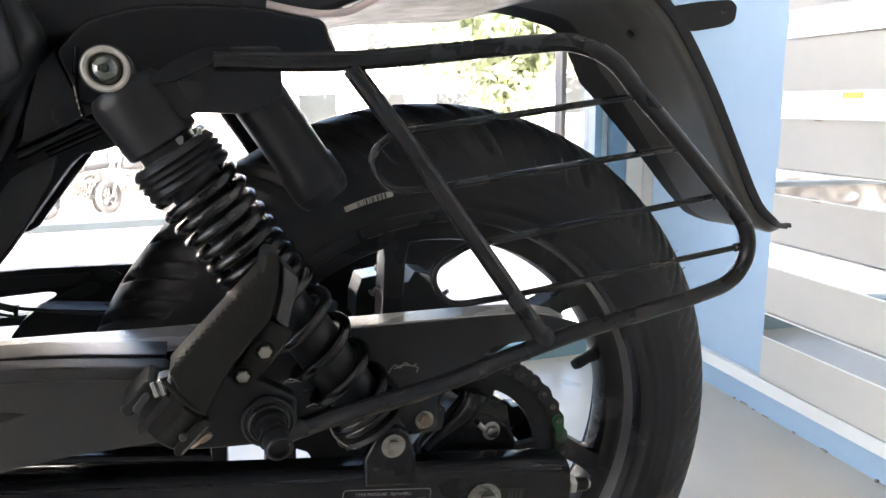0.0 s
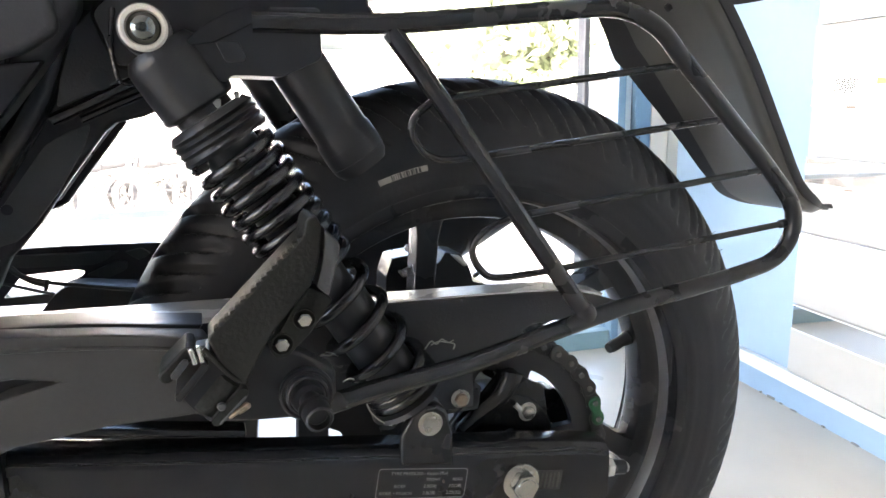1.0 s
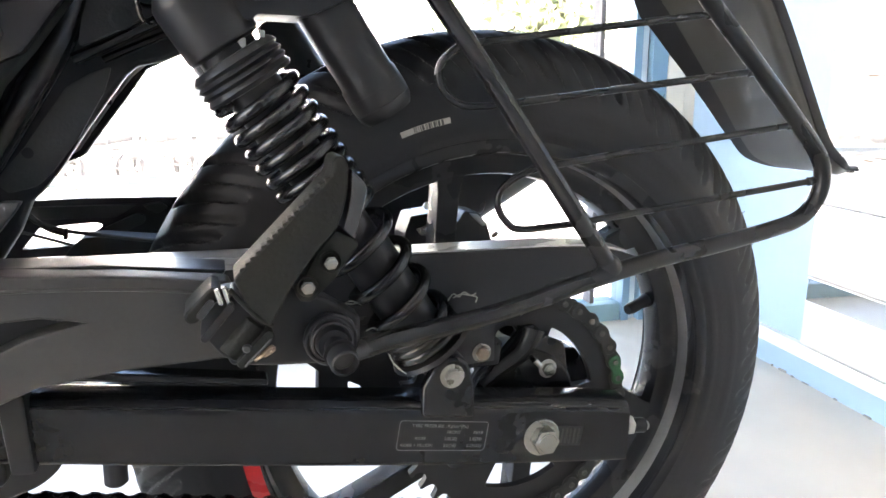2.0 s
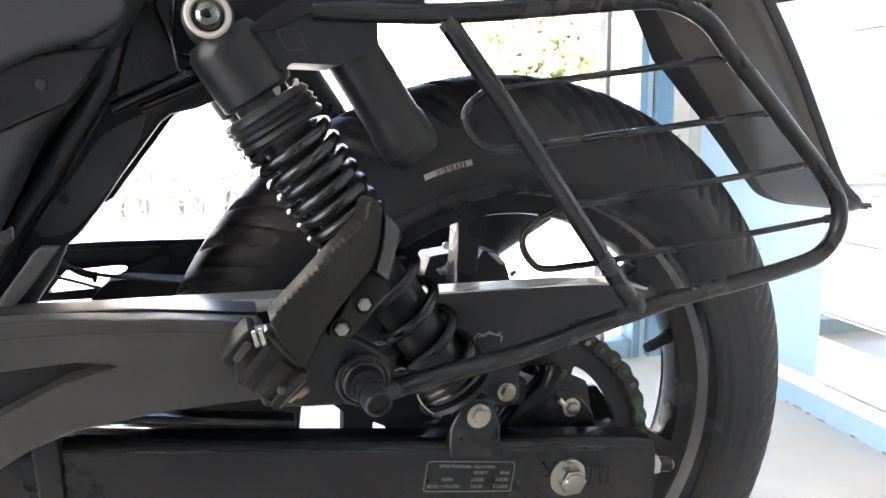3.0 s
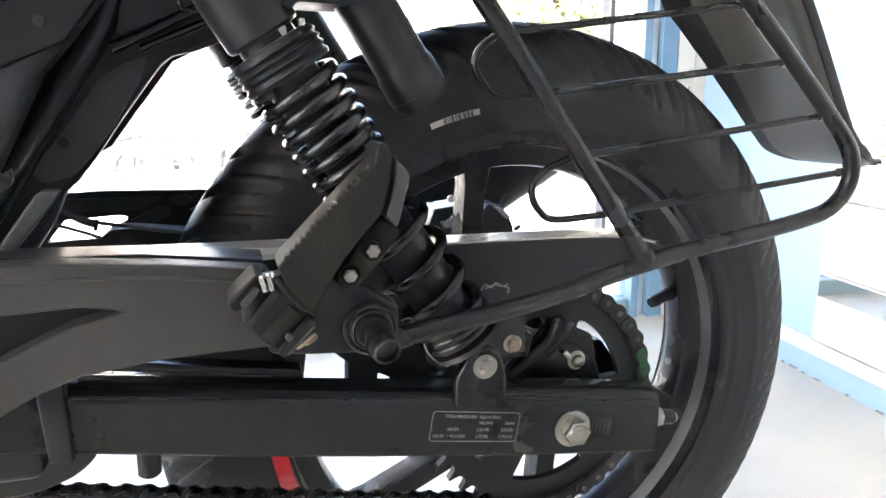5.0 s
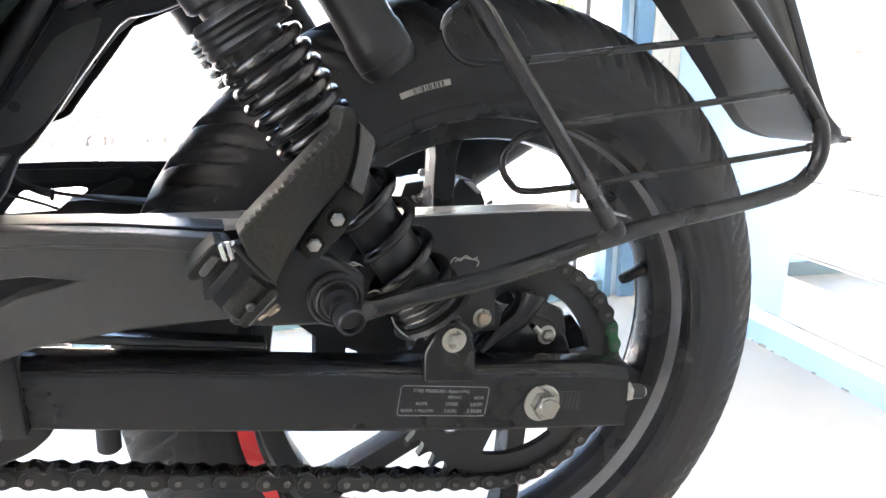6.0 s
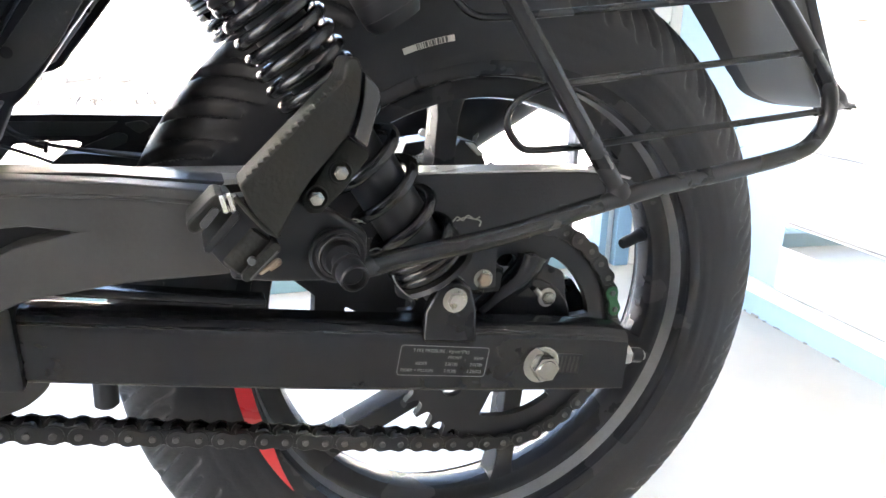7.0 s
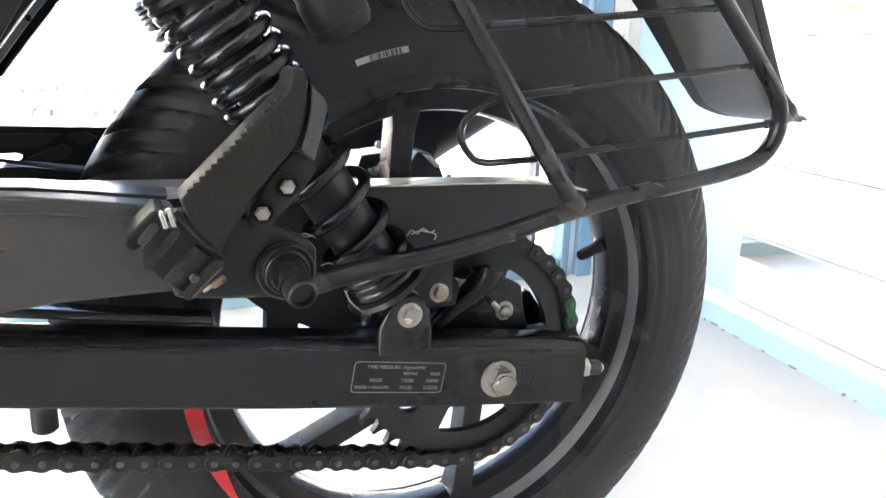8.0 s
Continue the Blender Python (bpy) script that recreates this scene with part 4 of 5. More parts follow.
part("top_rail", tube(smooth_path([(-0.470, -0.085, 0.6250), (-0.400, -0.085, 0.6300), (-0.345, -0.085, 0.6360), (-0.300, -0.085, 0.6420)], 6), 0.015, 18), BLACK_PAINT, frame_part)
part("down_tube", tube(smooth_path([(-0.300, -0.100, 0.6450), (-0.316, -0.100, 0.5980), (-0.340, -0.100, 0.5570), (-0.371, -0.100, 0.5080), (-0.420, -0.100, 0.4300)], 6), 0.0095, 18), BLACK_PAINT, frame_part)
part("strut", prism([(-0.3420, 0.4978), (-0.3530, 0.4980), (-0.3567, 0.4950), (-0.3832, 0.4583), (-0.4050, 0.4250), (-0.3935, 0.4250), (-0.3735, 0.4575), (-0.3475, 0.4900)], -0.126, -0.119, 0.002, 2), GREY_SHOE, frame_part, "grey steel strut")
part("rail_web", prism(fillet([(-0.3080, 0.5880), (-0.2560, 0.6130), (-0.2500, 0.6500), (-0.2760, 0.6560), (-0.3000, 0.6300)], 0.004, 3), -0.105, -0.098, 0.002), BLACK_PLASTIC, frame_part)
part("hole_grommet", lathe([(0.0050, 0), (0.0070, 0.0), (0.0073, 0.0014), (0.0050, 0.0016)], (-0.2827, -0.1052, 0.6061), LEFT, 24), BLACK_PLASTIC, frame_part)
# Dark disc painted for the shade inside the open hole.
part("hole_plug", lathe([(0, 0), (0.0050, 0.0), (0, 0.0001)], (-0.2827, -0.1053, 0.6061), LEFT, 20), RUBBER, frame_part)
part("weld_bead", tube(smooth_path([(-0.2704, -0.121, 0.6474), (-0.2728, -0.121, 0.6265), (-0.2716, -0.121, 0.6138), (-0.2693, -0.120, 0.6046), (-0.2620, -0.119, 0.6030)], 8), 0.0018, 8, radii=[0.0015 + 0.0003 * math.sin(i * 2.1) for i in range(33)]), BLACK_PAINT, frame_part)
part("weld_bead", tube(smooth_path([(-0.2999, -0.142, 0.6310), (-0.3120, -0.143, 0.6230), (-0.3222, -0.142, 0.6174), (-0.3241, -0.141, 0.6120)], 8), 0.0016, 8, radii=[0.0014 + 0.0003 * math.sin(i * 2.4) for i in range(25)]), BLACK_PAINT, frame_part)
bolt("frame_bolt", (-0.3412, -0.1425, 0.5920), 0.0036, frame_part, BLACK_PLASTIC, washer=False, h=0.0010)
side = part("side_panel", prism([(-0.700, 0.4250), (-0.420, 0.4420), (-0.398, 0.4700), (-0.3745, 0.5099), (-0.3623, 0.5338), (-0.3480, 0.5631), (-0.3292, 0.5851), (-0.3000, 0.6240), (-0.285, 0.6500), (-0.300, 0.6800), (-0.700, 0.7600)], -0.136, -0.100, 0.010, 4), PANEL_PLASTIC, bike, "black moulded side panel")
part("panel_crease", prism([(-0.700, 0.4400), (-0.4021, 0.5486), (-0.3781, 0.5587), (-0.3298, 0.5822), (-0.3050, 0.6150), (-0.3200, 0.6130), (-0.700, 0.5600)], -0.142, -0.134, 0.003), BLACK_PAINT, side)
part("upper_cover", prism([(-0.700, 0.4900), (-0.3952, 0.5853), (-0.3675, 0.5959), (-0.3435, 0.6080), (-0.3130, 0.6180), (-0.2950, 0.6300), (-0.310, 0.7000), (-0.700, 0.7600)], -0.150, -0.136, 0.006, 3), PANEL_PLASTIC, side)
part("strut_bracket", prism([(-0.3850, 0.4850), (-0.3731, 0.5092), (-0.3699, 0.5082), (-0.3654, 0.5117), (-0.3653, 0.5034), (-0.3707, 0.4980), (-0.3790, 0.4850)], -0.133, -0.127, 0.0015), BLACK_PLASTIC, side)
bolt("panel_bolt", (-0.3680, -0.1335, 0.5050), 0.0036, side, BLACK_SATIN, washer=False)
tail = part("tail_cowl", prism([(-0.320, 0.6500), (-0.160, 0.6620), (-0.125, 0.6740), (-0.088, 0.6890), (-0.050, 0.6960), (0.050, 0.7040), (0.110, 0.7180), (0.185, 0.7400), (0.300, 0.7900), (-0.320, 0.8200)], -0.105, 0.105, 0.006, 3), BLACK_PLASTIC, bike, "black tail cowl and seat base")
part("shock_mount", prism(fillet([(-0.285, 0.6450), (-0.272, 0.6120), (-0.236, 0.6120), (-0.222, 0.6300), (-0.185, 0.6420), (-0.109, 0.6440), (-0.1094, 0.6549), (-0.1131, 0.6595), (-0.1165, 0.6723), (-0.1343, 0.6740), (-0.1561, 0.6779), (-0.2016, 0.6780), (-0.2333, 0.6749), (-0.265, 0.6650)], 0.006, 4), -0.118, -0.098, 0.004, 3), BLACK_PAINT, bike, "black shock mounting plate")
part("mount_tab", prism([(-0.2350, 0.6230), (-0.2200, 0.6362), (-0.2068, 0.6444), (-0.1928, 0.6494), (-0.1800, 0.6500), (-0.1860, 0.6420), (-0.1982, 0.6350), (-0.2138, 0.6270)], -0.152, -0.118, 0.0015), BLACK_PAINT, bike)
part("lamp_cover_edge", tube(smooth_path([(-0.155, -0.109, 0.6810), (-0.1340, -0.110, 0.6776), (-0.1165, -0.110, 0.6767), (-0.0998, -0.110, 0.6790), (-0.0870, -0.109, 0.6850), (-0.074, -0.107, 0.6930)], 5), 0.0036, 10, flat=0.6), CLEAR_COVER, tail, "glossy pale cover edge")

# rear mudguard: swept channel with turned side flanges
FEN = [(0.036, 0.7400), (0.106, 0.7400), (0.160, 0.7330), (0.1985, 0.7095), (0.2235, 0.6815), (0.2557, 0.6352), (0.2890, 0.5795), (0.3165, 0.5340), (0.3360, 0.5150), (0.3588, 0.5044), (0.386, 0.4995)]


def ramp(x, pts):
    for (x0, y0), (x1, y1) in zip(pts, pts[1:]):
        if x <= x1:
            k = max(0.0, (x - x0) / (x1 - x0))
            return y0 + (y1 - y0) * k * k * (3 - 2 * k)
    return pts[-1][1]


def mudguard_mesh(first, last):
    """Shell with a turned near lip, a flat back and a far side that curls forward."""
    bm = bmesh.new()
    path = smooth_path([(x, 0, z) for x, z in FEN], 6)
    n = len(path)
    inner, outer = [], []
    for i, q in enumerate(path):
        d = (path[min(i + 1, n - 1)] - path[max(i - 1, 0)]).normalized()
        nor = Vector((-d.z, 0, d.x))
        if nor.x + nor.z < 0:
            nor = -nor
        s = i / (n - 1)
        q = q - nor * ramp(s, [(0, 0.009), (0.75, 0.0075), (1.0, 0.001)])
        near = ramp(s, [(0, -0.070), (0.80, -0.070), (1.0, -0.046)])
        far = ramp(s, [(0, 0.036), (0.74, 0.034), (0.90, 0.016), (1.0, -0.044)])
        curl = float(np.interp(s, (0, 0.20, 0.30, 0.40, 0.50, 0.60, 0.70, 0.85, 1.0), (0.020, 0.036, 0.050, 0.056, 0.045, 0.029, 0.016, 0.010, 0.004)))
        lip = ramp(s, [(0, 1.0), (0.85, 1.0), (1.0, 0.2)])
        a, e = [], []
        for u, dep in ((0, 0), (0.015, 0.006), (0.05, 0.0088), (0.12, 0.0092), (0.3, 0.0082), (0.5, 0.0086), (0.62, 0.0096), (0.72, 0.0120), (0.80, 0.0155), (0.87, 0.019), (0.94, 0.0225), (1.0, 0.026)):
            dep = dep * lip if u <= 0.5 else 0.0090 * lip + (dep - 0.0090) / 0.017 * (curl - 0.0090 * lip)
            p = q + Vector((0, near + (far - near) * u, 0)) - nor * dep
            a.append(bm.verts.new(p))
            e.append(bm.verts.new(p + nor * 0.0024 + Vector((0, 0.0014 * (u * 2 - 1), 0))))
        inner.append(a)
        outer.append(e)
    m = len(inner[0])
    for k in range(n - 1):
        for j in range(first, last):
            bm.faces.new((inner[k][j], inner[k][j + 1], inner[k + 1][j + 1], inner[k + 1][j]))
            bm.faces.new((outer[k][j], outer[k + 1][j], outer[k + 1][j + 1], outer[k][j + 1]))
        for j in (first, last):
            bm.faces.new((inner[k][j], inner[k + 1][j], outer[k + 1][j], outer[k][j]))
    for k in (0, n - 1):
        for j in range(first, last):
            bm.faces.new((inner[k][j], inner[k][j + 1], outer[k][j + 1], outer[k][j]))
    for v in [v for v in bm.verts if not v.link_faces]:
        bm.verts.remove(v)
    return bm


SPLIT = 9             # where the grey back meets the far side, painted black for shade
fender = part("rear_mudguard", mudguard_mesh(0, SPLIT), GREY_PLASTIC, bike, "dark grey plastic rear mudguard")


def flange_mesh():
    """Black rolled edge that stands proud along the near side of the mudguard."""
    bm = bmesh.new()
    path = smooth_path([(x, 0, z) for x, z in FEN], 6)
    n = len(path)
    rows = []
    for i, q in enumerate(path):
        d = (path[min(i + 1, n - 1)] - path[max(i - 1, 0)]).normalized()
        nor = Vector((-d.z, 0, d.x))
        if nor.x + nor.z < 0:
            nor = -nor
        s = i / (n - 1)
        y = ramp(s, [(0, -0.0715), (0.80, -0.0715), (1.0, -0.0475)])
        w = ramp(s, [(0, 0.0115), (0.75, 0.0095), (1.0, 0.003)])
        rows.append([bm.verts.new(q + Vector((0, y + dy, 0)) - nor * k) for dy, k in ((-0.0012, 0.0006), (-0.0018, w * 0.5), (-0.0010, w), (0.0010, w), (0.0014, 0.0006), (0.0, 0.0))])
    m = len(rows[0])
    for a, b in zip(rows, rows[1:]):
        for k in range(m):
            bm.faces.new((a[k], a[(k + 1) % m], b[(k + 1) % m], b[k]))
    bm.faces.new(rows[0][::-1])
    bm.faces.new(rows[-1])
    return bm


part("side_skirt", mudguard_mesh(SPLIT, 11), BLACK_PLASTIC, fender, "far side of the mudguard, painted black for shade")
part("edge_flange", flange_mesh(), BLACK_PLASTIC, fender, "black rolled edge")
bolt("mudguard_bolt", (0.1939, -0.020, 0.6884), 0.0045, fender, BLACK_SATIN, axis=(-0.8, 0, -0.6), washer=False)
part("moulded_mark", turn(box(-0.006, 0.006, -0.003, 0.003, -0.0008, 0.0008, 0.0005), pose(0.2701, -0.045, 0.5918, 0, 57, 0)), BLACK_PLASTIC, fender)
part("white_tab", turn(box(-0.008, 0.008, -0.0024, 0.0024, -0.0006, 0.0006, 0.0003), pose(0.3287, -0.050, 0.5223, 0, 50, 12)), STICKER, fender, "small pale sticker")
part("lamp_stalk", pierced(fillet([(0.2000, 0.7000), (0.2577, 0.6918), (0.2947, 0.6985), (0.3058, 0.7040), (0.3070, 0.7190), (0.2980, 0.7240), (0.2593, 0.7190), (0.2000, 0.7080)], 0.006, 4), [circle(0.2913, 0.7125, 0.0028, 14)], -0.030, -0.024), BLACK_PLASTIC, fender)

# saree guard: bent tube loop, strut and thin bars with round returns
GY = -0.1490
loop = [(-0.192, GY, 0.6400), (-0.102, GY, 0.6435), (0.020, GY, 0.6585), (0.060, GY, 0.6610), (0.092, GY, 0.6500), (0.117, GY, 0.6270), (0.160, GY, 0.5880), (0.208, GY, 0.5430), (0.2290, GY, 0.5200),
        (0.2350, -0.1485, 0.5010), (0.2310, -0.1480, 0.4850), (0.2165, -0.1490, 0.4720), (0.1900, -0.1505, 0.4645), (0.1347, -0.1551, 0.4555), (0.0789, -0.1603, 0.4483), (0.0423, -0.1638, 0.4418),
        (0.0026, -0.1676, 0.4336), (-0.0259, -0.1703, 0.4267), (-0.0665, -0.1741, 0.4190), (-0.1091, -0.1781, 0.4138), (-0.1310, -0.1801, 0.4110), (-0.160, -0.1830, 0.4060)]
sg = part("saree_guard", tube(smooth_path(loop, 6), 0.0066, 20), GUARD_ENAMEL, bike, "black tubular saree guard")
part("strut", tube([(-0.1064, GY, 0.6388), (-0.0700, -0.1530, 0.5910), (0.0360, -0.1640, 0.4430)], 0.0066, 18), GUARD_ENAMEL, sg)
part("weld_bead", lathe([(0.0070, -0.006), (0.0084, -0.003), (0.0086, 0.0), (0.0079, 0.004), (0.0066, 0.006)], (0.0345, -0.1638, 0.4452), (0.58, 0, -0.81), 18), GUARD_ENAMEL, sg)

rods = [((0.119, 0.6255), (-0.074, 0.5965)), ((0.160, 0.5860), (-0.048, 0.5580)), ((0.203, 0.5465), (-0.018, 0.5155)), ((0.231, 0.5020), (0.013, 0.4745))]
for (a, b), c in zip((rods[0:2], rods[2:4]), ((-0.0915, 0.5770), (-0.0470, 0.4920))):
    (r0, l0), (r1, l1) = a, b
    pts = [r0, l0, (c[0] + 0.012, c[1] + 0.0165), (c[0] + 0.002, c[1] + 0.008), (c[0], c[1] - 0.002), (c[0] + 0.006, c[1] - 0.013), (c[0] + 0.019, c[1] - 0.020), l1, r1]
    pp = [Vector((x, GY + 0.003, z)) for x, z in pts]
    path = [pp[0]] + smooth_path(pp[1:-1], 6) + [pp[-1]]
    part("bar_loop", tube(path, 0.0026, 12), GUARD_ENAMEL, sg)
    for e, f in ((pp[0], pp[1]), (pp[-1], pp[-2])):
        d = (f - e).normalized()
        part("bar_weld", rod(e - d * 0.003, e + d * 0.0085, 0.0037, 12, 0.0012), GUARD_ENAMEL, sg)

# lock-wire ends round the lower spring
for y, pts in ((-0.150, [(-0.1694, 0.4285), (-0.1665, 0.4301), (-0.1625, 0.4296), (-0.1581, 0.4268), (-0.1540, 0.4280), (-0.1500, 0.4274), (-0.1434, 0.4285)]), (-0.150, [(-0.1600, 0.4262), (-0.1560, 0.4288), (-0.1510, 0.4292), (-0.1440, 0.4262)]),
               (-0.122, [(-0.0740, 0.4150), (-0.0722, 0.4190), (-0.0690, 0.4205), (-0.0655, 0.4184), (-0.0610, 0.4212), (-0.0560, 0.4186), (-0.0520, 0.4202)]), (-0.122, [(-0.0700, 0.4178), (-0.0645, 0.4204), (-0.0590, 0.4194), (-0.0516, 0.4172), (-0.0520, 0.4130)]),
               (-0.150, [(-0.1415, 0.4082), (-0.1363, 0.4093), (-0.1301, 0.4071), (-0.1273, 0.4109)]), (-0.150, [(-0.1248, 0.3891), (-0.1219, 0.3826), (-0.1148, 0.3754), (-0.1072, 0.3715)])):
    part("lock_wire", tube(smooth_path([(x, y + 0.0012 * math.sin(900 * x), z) for x, z in pts], 5), 0.0005, 8), WASHER, near_shock, "thin bright lock wire")

# footrest hanger, folded pillion peg and its hinge
hanger = part("footrest_hanger", prism([(-0.640, 0.4700), (-0.406, 0.4625), (-0.347, 0.4630), (-0.284, 0.4590), (-0.229, 0.4530), (-0.215, 0.4250), (-0.228, 0.4040), (-0.287, 0.4020), (-0.334, 0.3960), (-0.357, 0.3870), (-0.386, 0.3710), (-0.417, 0.3560), (-0.640, 0.2650), (-0.640, 0.3000), (-0.414, 0.3860), (-0.395, 0.3980), (-0.338, 0.4260), (-0.309, 0.4330), (-0.331, 0.4370), (-0.365, 0.4350), (-0.640, 0.4420)], -0.168, -0.148, 0.0022, 2), GREY_CAST, bike, "grey cast-alloy footrest hanger")
part("hanger_rib", tube(smooth_path([(-0.4033, -0.1685, 0.4510), (-0.3750, -0.1685, 0.4536), (-0.3307, -0.1685, 0.4540), (-0.2774, -0.1685, 0.4511), (-0.2306, -0.1685, 0.4451)], 4), 0.0012, 8), GREY_CAST, hanger)
part("hanger_web", prism([(-0.640, 0.4500), (-0.365, 0.4450), (-0.300, 0.4400), (-0.300, 0.4200), (-0.338, 0.4100), (-0.395, 0.3830), (-0.640, 0.2800)], -0.1478, -0.142, 0.001), BLACK_SATIN, hanger)
part("top_ledge", prism([(-0.640, 0.4720), (-0.406, 0.4635), (-0.300, 0.4615), (-0.229, 0.4550), (-0.232, 0.4500), (-0.300, 0.4565), (-0.406, 0.4585), (-0.640, 0.4660)], -0.1475, -0.118, 0.0015), BLACK_SATIN, hanger)
bolt("hanger_bolt", (-0.398, -0.148, 0.413), 0.0066, hanger, DARK_CHROME, washer=True, label="bright cap bolt")
part("bush_plate", prism([(-0.235, 0.4520), (-0.205, 0.4560), (-0.172, 0.4430), (-0.152, 0.4300), (-0.152, 0.4100), (-0.166, 0.4010), (-0.205, 0.4030), (-0.230, 0.4060)], -0.186, -0.169, 0.003, 3), BLACK_SATIN, hanger)
part("bush", lathe([(0, 0), (0.0158, 0.0), (0.0166, 0.0016), (0.0166, 0.0052), (0.0154, 0.0066), (0.0142, 0.0066), (0.0138, 0.0058), (0.0128, 0.0062), (0.0126, 0.0092), (0.0116, 0.0100), (0.0106, 0.0094), (0.0100, 0.0130), (0.0092, 0.0150), (0, 0.0152)], (-0.1708, -0.186, 0.4186), LEFT, 48), BLACK_SATIN, hanger)
part("guard_stud", rod((-0.1706, -0.198, 0.4184), (-0.1680, -0.2165, 0.4146), 0.0066, 24, 0.001), BLACK_SATIN, hanger)
part("clamp_nut", lathe([(0, 0.003), (0.0064, 0.003), (0.0066, 0.0092), (0.0074, 0.0096), (0.0084, 0.0086), (0.0086, 0.0), (0, 0.0)], (-0.1686, -0.2110, 0.4155), (0.13, -0.97, -0.20), 28), BLACK_SATIN, hanger, "black socket nut on the guard's end")
part("nut_collar", lathe([(0.0060, 0.0), (0.0096, 0.0), (0.0098, 0.0016), (0.0060, 0.0018)], (-0.1690, -0.2080, 0.4161), (0.13, -0.97, -0.20), 32), BLACK_SATIN, hanger)

peg = part("pillion_footpeg", prism([(-0.2262, 0.4650), (-0.2236, 0.4680), (-0.1730, 0.5202), (-0.1718, 0.5282), (-0.1692, 0.5308), (-0.1652, 0.5304), (-0.1628, 0.5244), (-0.1638, 0.5100), (-0.1663, 0.4995), (-0.1694, 0.4910), (-0.1762, 0.4831), (-0.1898, 0.4672), (-0.1973, 0.4554), (-0.2075, 0.4360), (-0.2190, 0.4475)], -0.212, -0.182, 0.0022, 3), PEG_RUBBER, bike, "folded pillion footpeg with serrated rubber")
e0, e1 = Vector((-0.2230, 0, 0.4686)), Vector((-0.1736, 0, 0.5196))
run = (e1 - e0).normalized()
out = Vector((-run.z, 0, run.x))
for k in range(17):
    at = e0 + (e1 - e0) * ((k + 0.5) / 17)
    tri = [at - run * 0.0018 - out * 0.0010, at + run * 0.0018 - out * 0.0010, at + run * 0.0015 + out * 0.0002, at - run * 0.0009 + out * 0.0011]
    part("rubber_tooth", prism([(q.x, q.z) for q in tri], -0.2118, -0.2040, 0.0003, 1), PEG_RUBBER, peg)
part("peg_shoe", prism([(-0.1612, 0.5236), (-0.1535, 0.5155), (-0.1517, 0.5118), (-0.1550, 0.4981), (-0.1589, 0.4830), (-0.1662, 0.4895), (-0.1634, 0.4992), (-0.1616, 0.5092)], -0.209, -0.180, 0.002, 2), GREY_SHOE, peg, "paler grey end cap")
part("bolt_flange", prism([(-0.1690, 0.4886), (-0.1578, 0.4823), (-0.1557, 0.4787), (-0.1695, 0.4603), (-0.1825, 0.4470), (-0.1893, 0.4466), (-0.1930, 0.4519), (-0.1800, 0.4755)], -0.2035, -0.186, 0.0018, 2), PEG_RUBBER, peg)
for k, (bx, bz) in enumerate(((-0.1727, 0.4699), (-0.1858, 0.4562))):
    bolt("peg_bolt", (bx, -0.2036, bz), 0.0044, peg, ZINC, washer=False)
    part("bolt_recess", lathe([(0.0052, 0.0), (0.0066, 0.0), (0.0068, 0.0012), (0.0060, 0.0018), (0.0052, 0.0010)], (bx, -0.2034, bz), LEFT, 24), PEG_RUBBER, peg)
part("peg_collar", tube(smooth_path([(-0.2285, -0.2105, 0.4595), (-0.2200, -0.2120, 0.4490), (-0.2130, -0.2115, 0.4415), (-0.2065, -0.2095, 0.4368)], 4), 0.0014, 8), PEG_RUBBER, peg)

# hinge: a fork of rounded cheeks round a pivot barrel
hinge = part("hinge_block", prism(fillet([(-0.2262, 0.4550), (-0.2100, 0.4360), (-0.2120, 0.4300), (-0.2262, 0.4150), (-0.2341, 0.4190), (-0.2420, 0.4300), (-0.2330, 0.4450)], 0.002, 3), -0.202, -0.176, 0.0022, 3), BLACK_SATIN, bike, "black footpeg hinge fork")
part("hinge_cheek", slab((-0.2485, 0.4442), (-0.2368, 0.4562), 0.0040, -0.209, -0.178, 0.0018, 3), PEG_RUBBER, hinge)
part("cheek_pad", slab((-0.2440, 0.4452), (-0.2385, 0.4520), 0.0020, -0.2108, -0.2085, 0.0006), GREY_SHOE, hinge, "grey pad")
part("hinge_plate", slab((-0.2425, 0.4318), (-0.2285, 0.4485), 0.0022, -0.2095, -0.178, 0.0009), BLACK_SATIN, hinge)
part("pivot_barrel", rod((-0.2312, -0.197, 0.4180), (-0.2145, -0.197, 0.4372), 0.0082, 24, 0.0015), PEG_RUBBER, hinge)
part("hinge_cheek", slab((-0.2232, 0.4150), (-0.2085, 0.4300), 0.0031, -0.208, -0.178, 0.0011), PEG_RUBBER, hinge)
part("cheek_edge", slab((-0.2215, 0.4136), (-0.2072, 0.4280), 0.0007, -0.2084, -0.200, 0.0003, 1), GREY_SHOE, hinge, "pale edge")
for k in range(2):
    part("hinge_spring", rod((-0.2352 + 0.0036 * k, -0.2105, 0.4600 + 0.0012 * k), (-0.2328 + 0.0036 * k, -0.2105, 0.4510 + 0.0006 * k), 0.0016, 12, 0.0006), ALLOY, hinge, "bright hinge spring coil")
part("hinge_rivet", rod((-0.2205, -0.206, 0.4235), (-0.2205, -0.2085, 0.4235), 0.0026, 14, 0.0008), GREY_SHOE, hinge)
part("clip", tube(smooth_path([(-0.2165, -0.206, 0.4160), (-0.2125, -0.207, 0.4190), (-0.2075, -0.206, 0.4225), (-0.2060, -0.203, 0.4200), (-0.2110, -0.202, 0.4165)], 5), 0.0014, 8), RUSTY, hinge, "dull split pin")

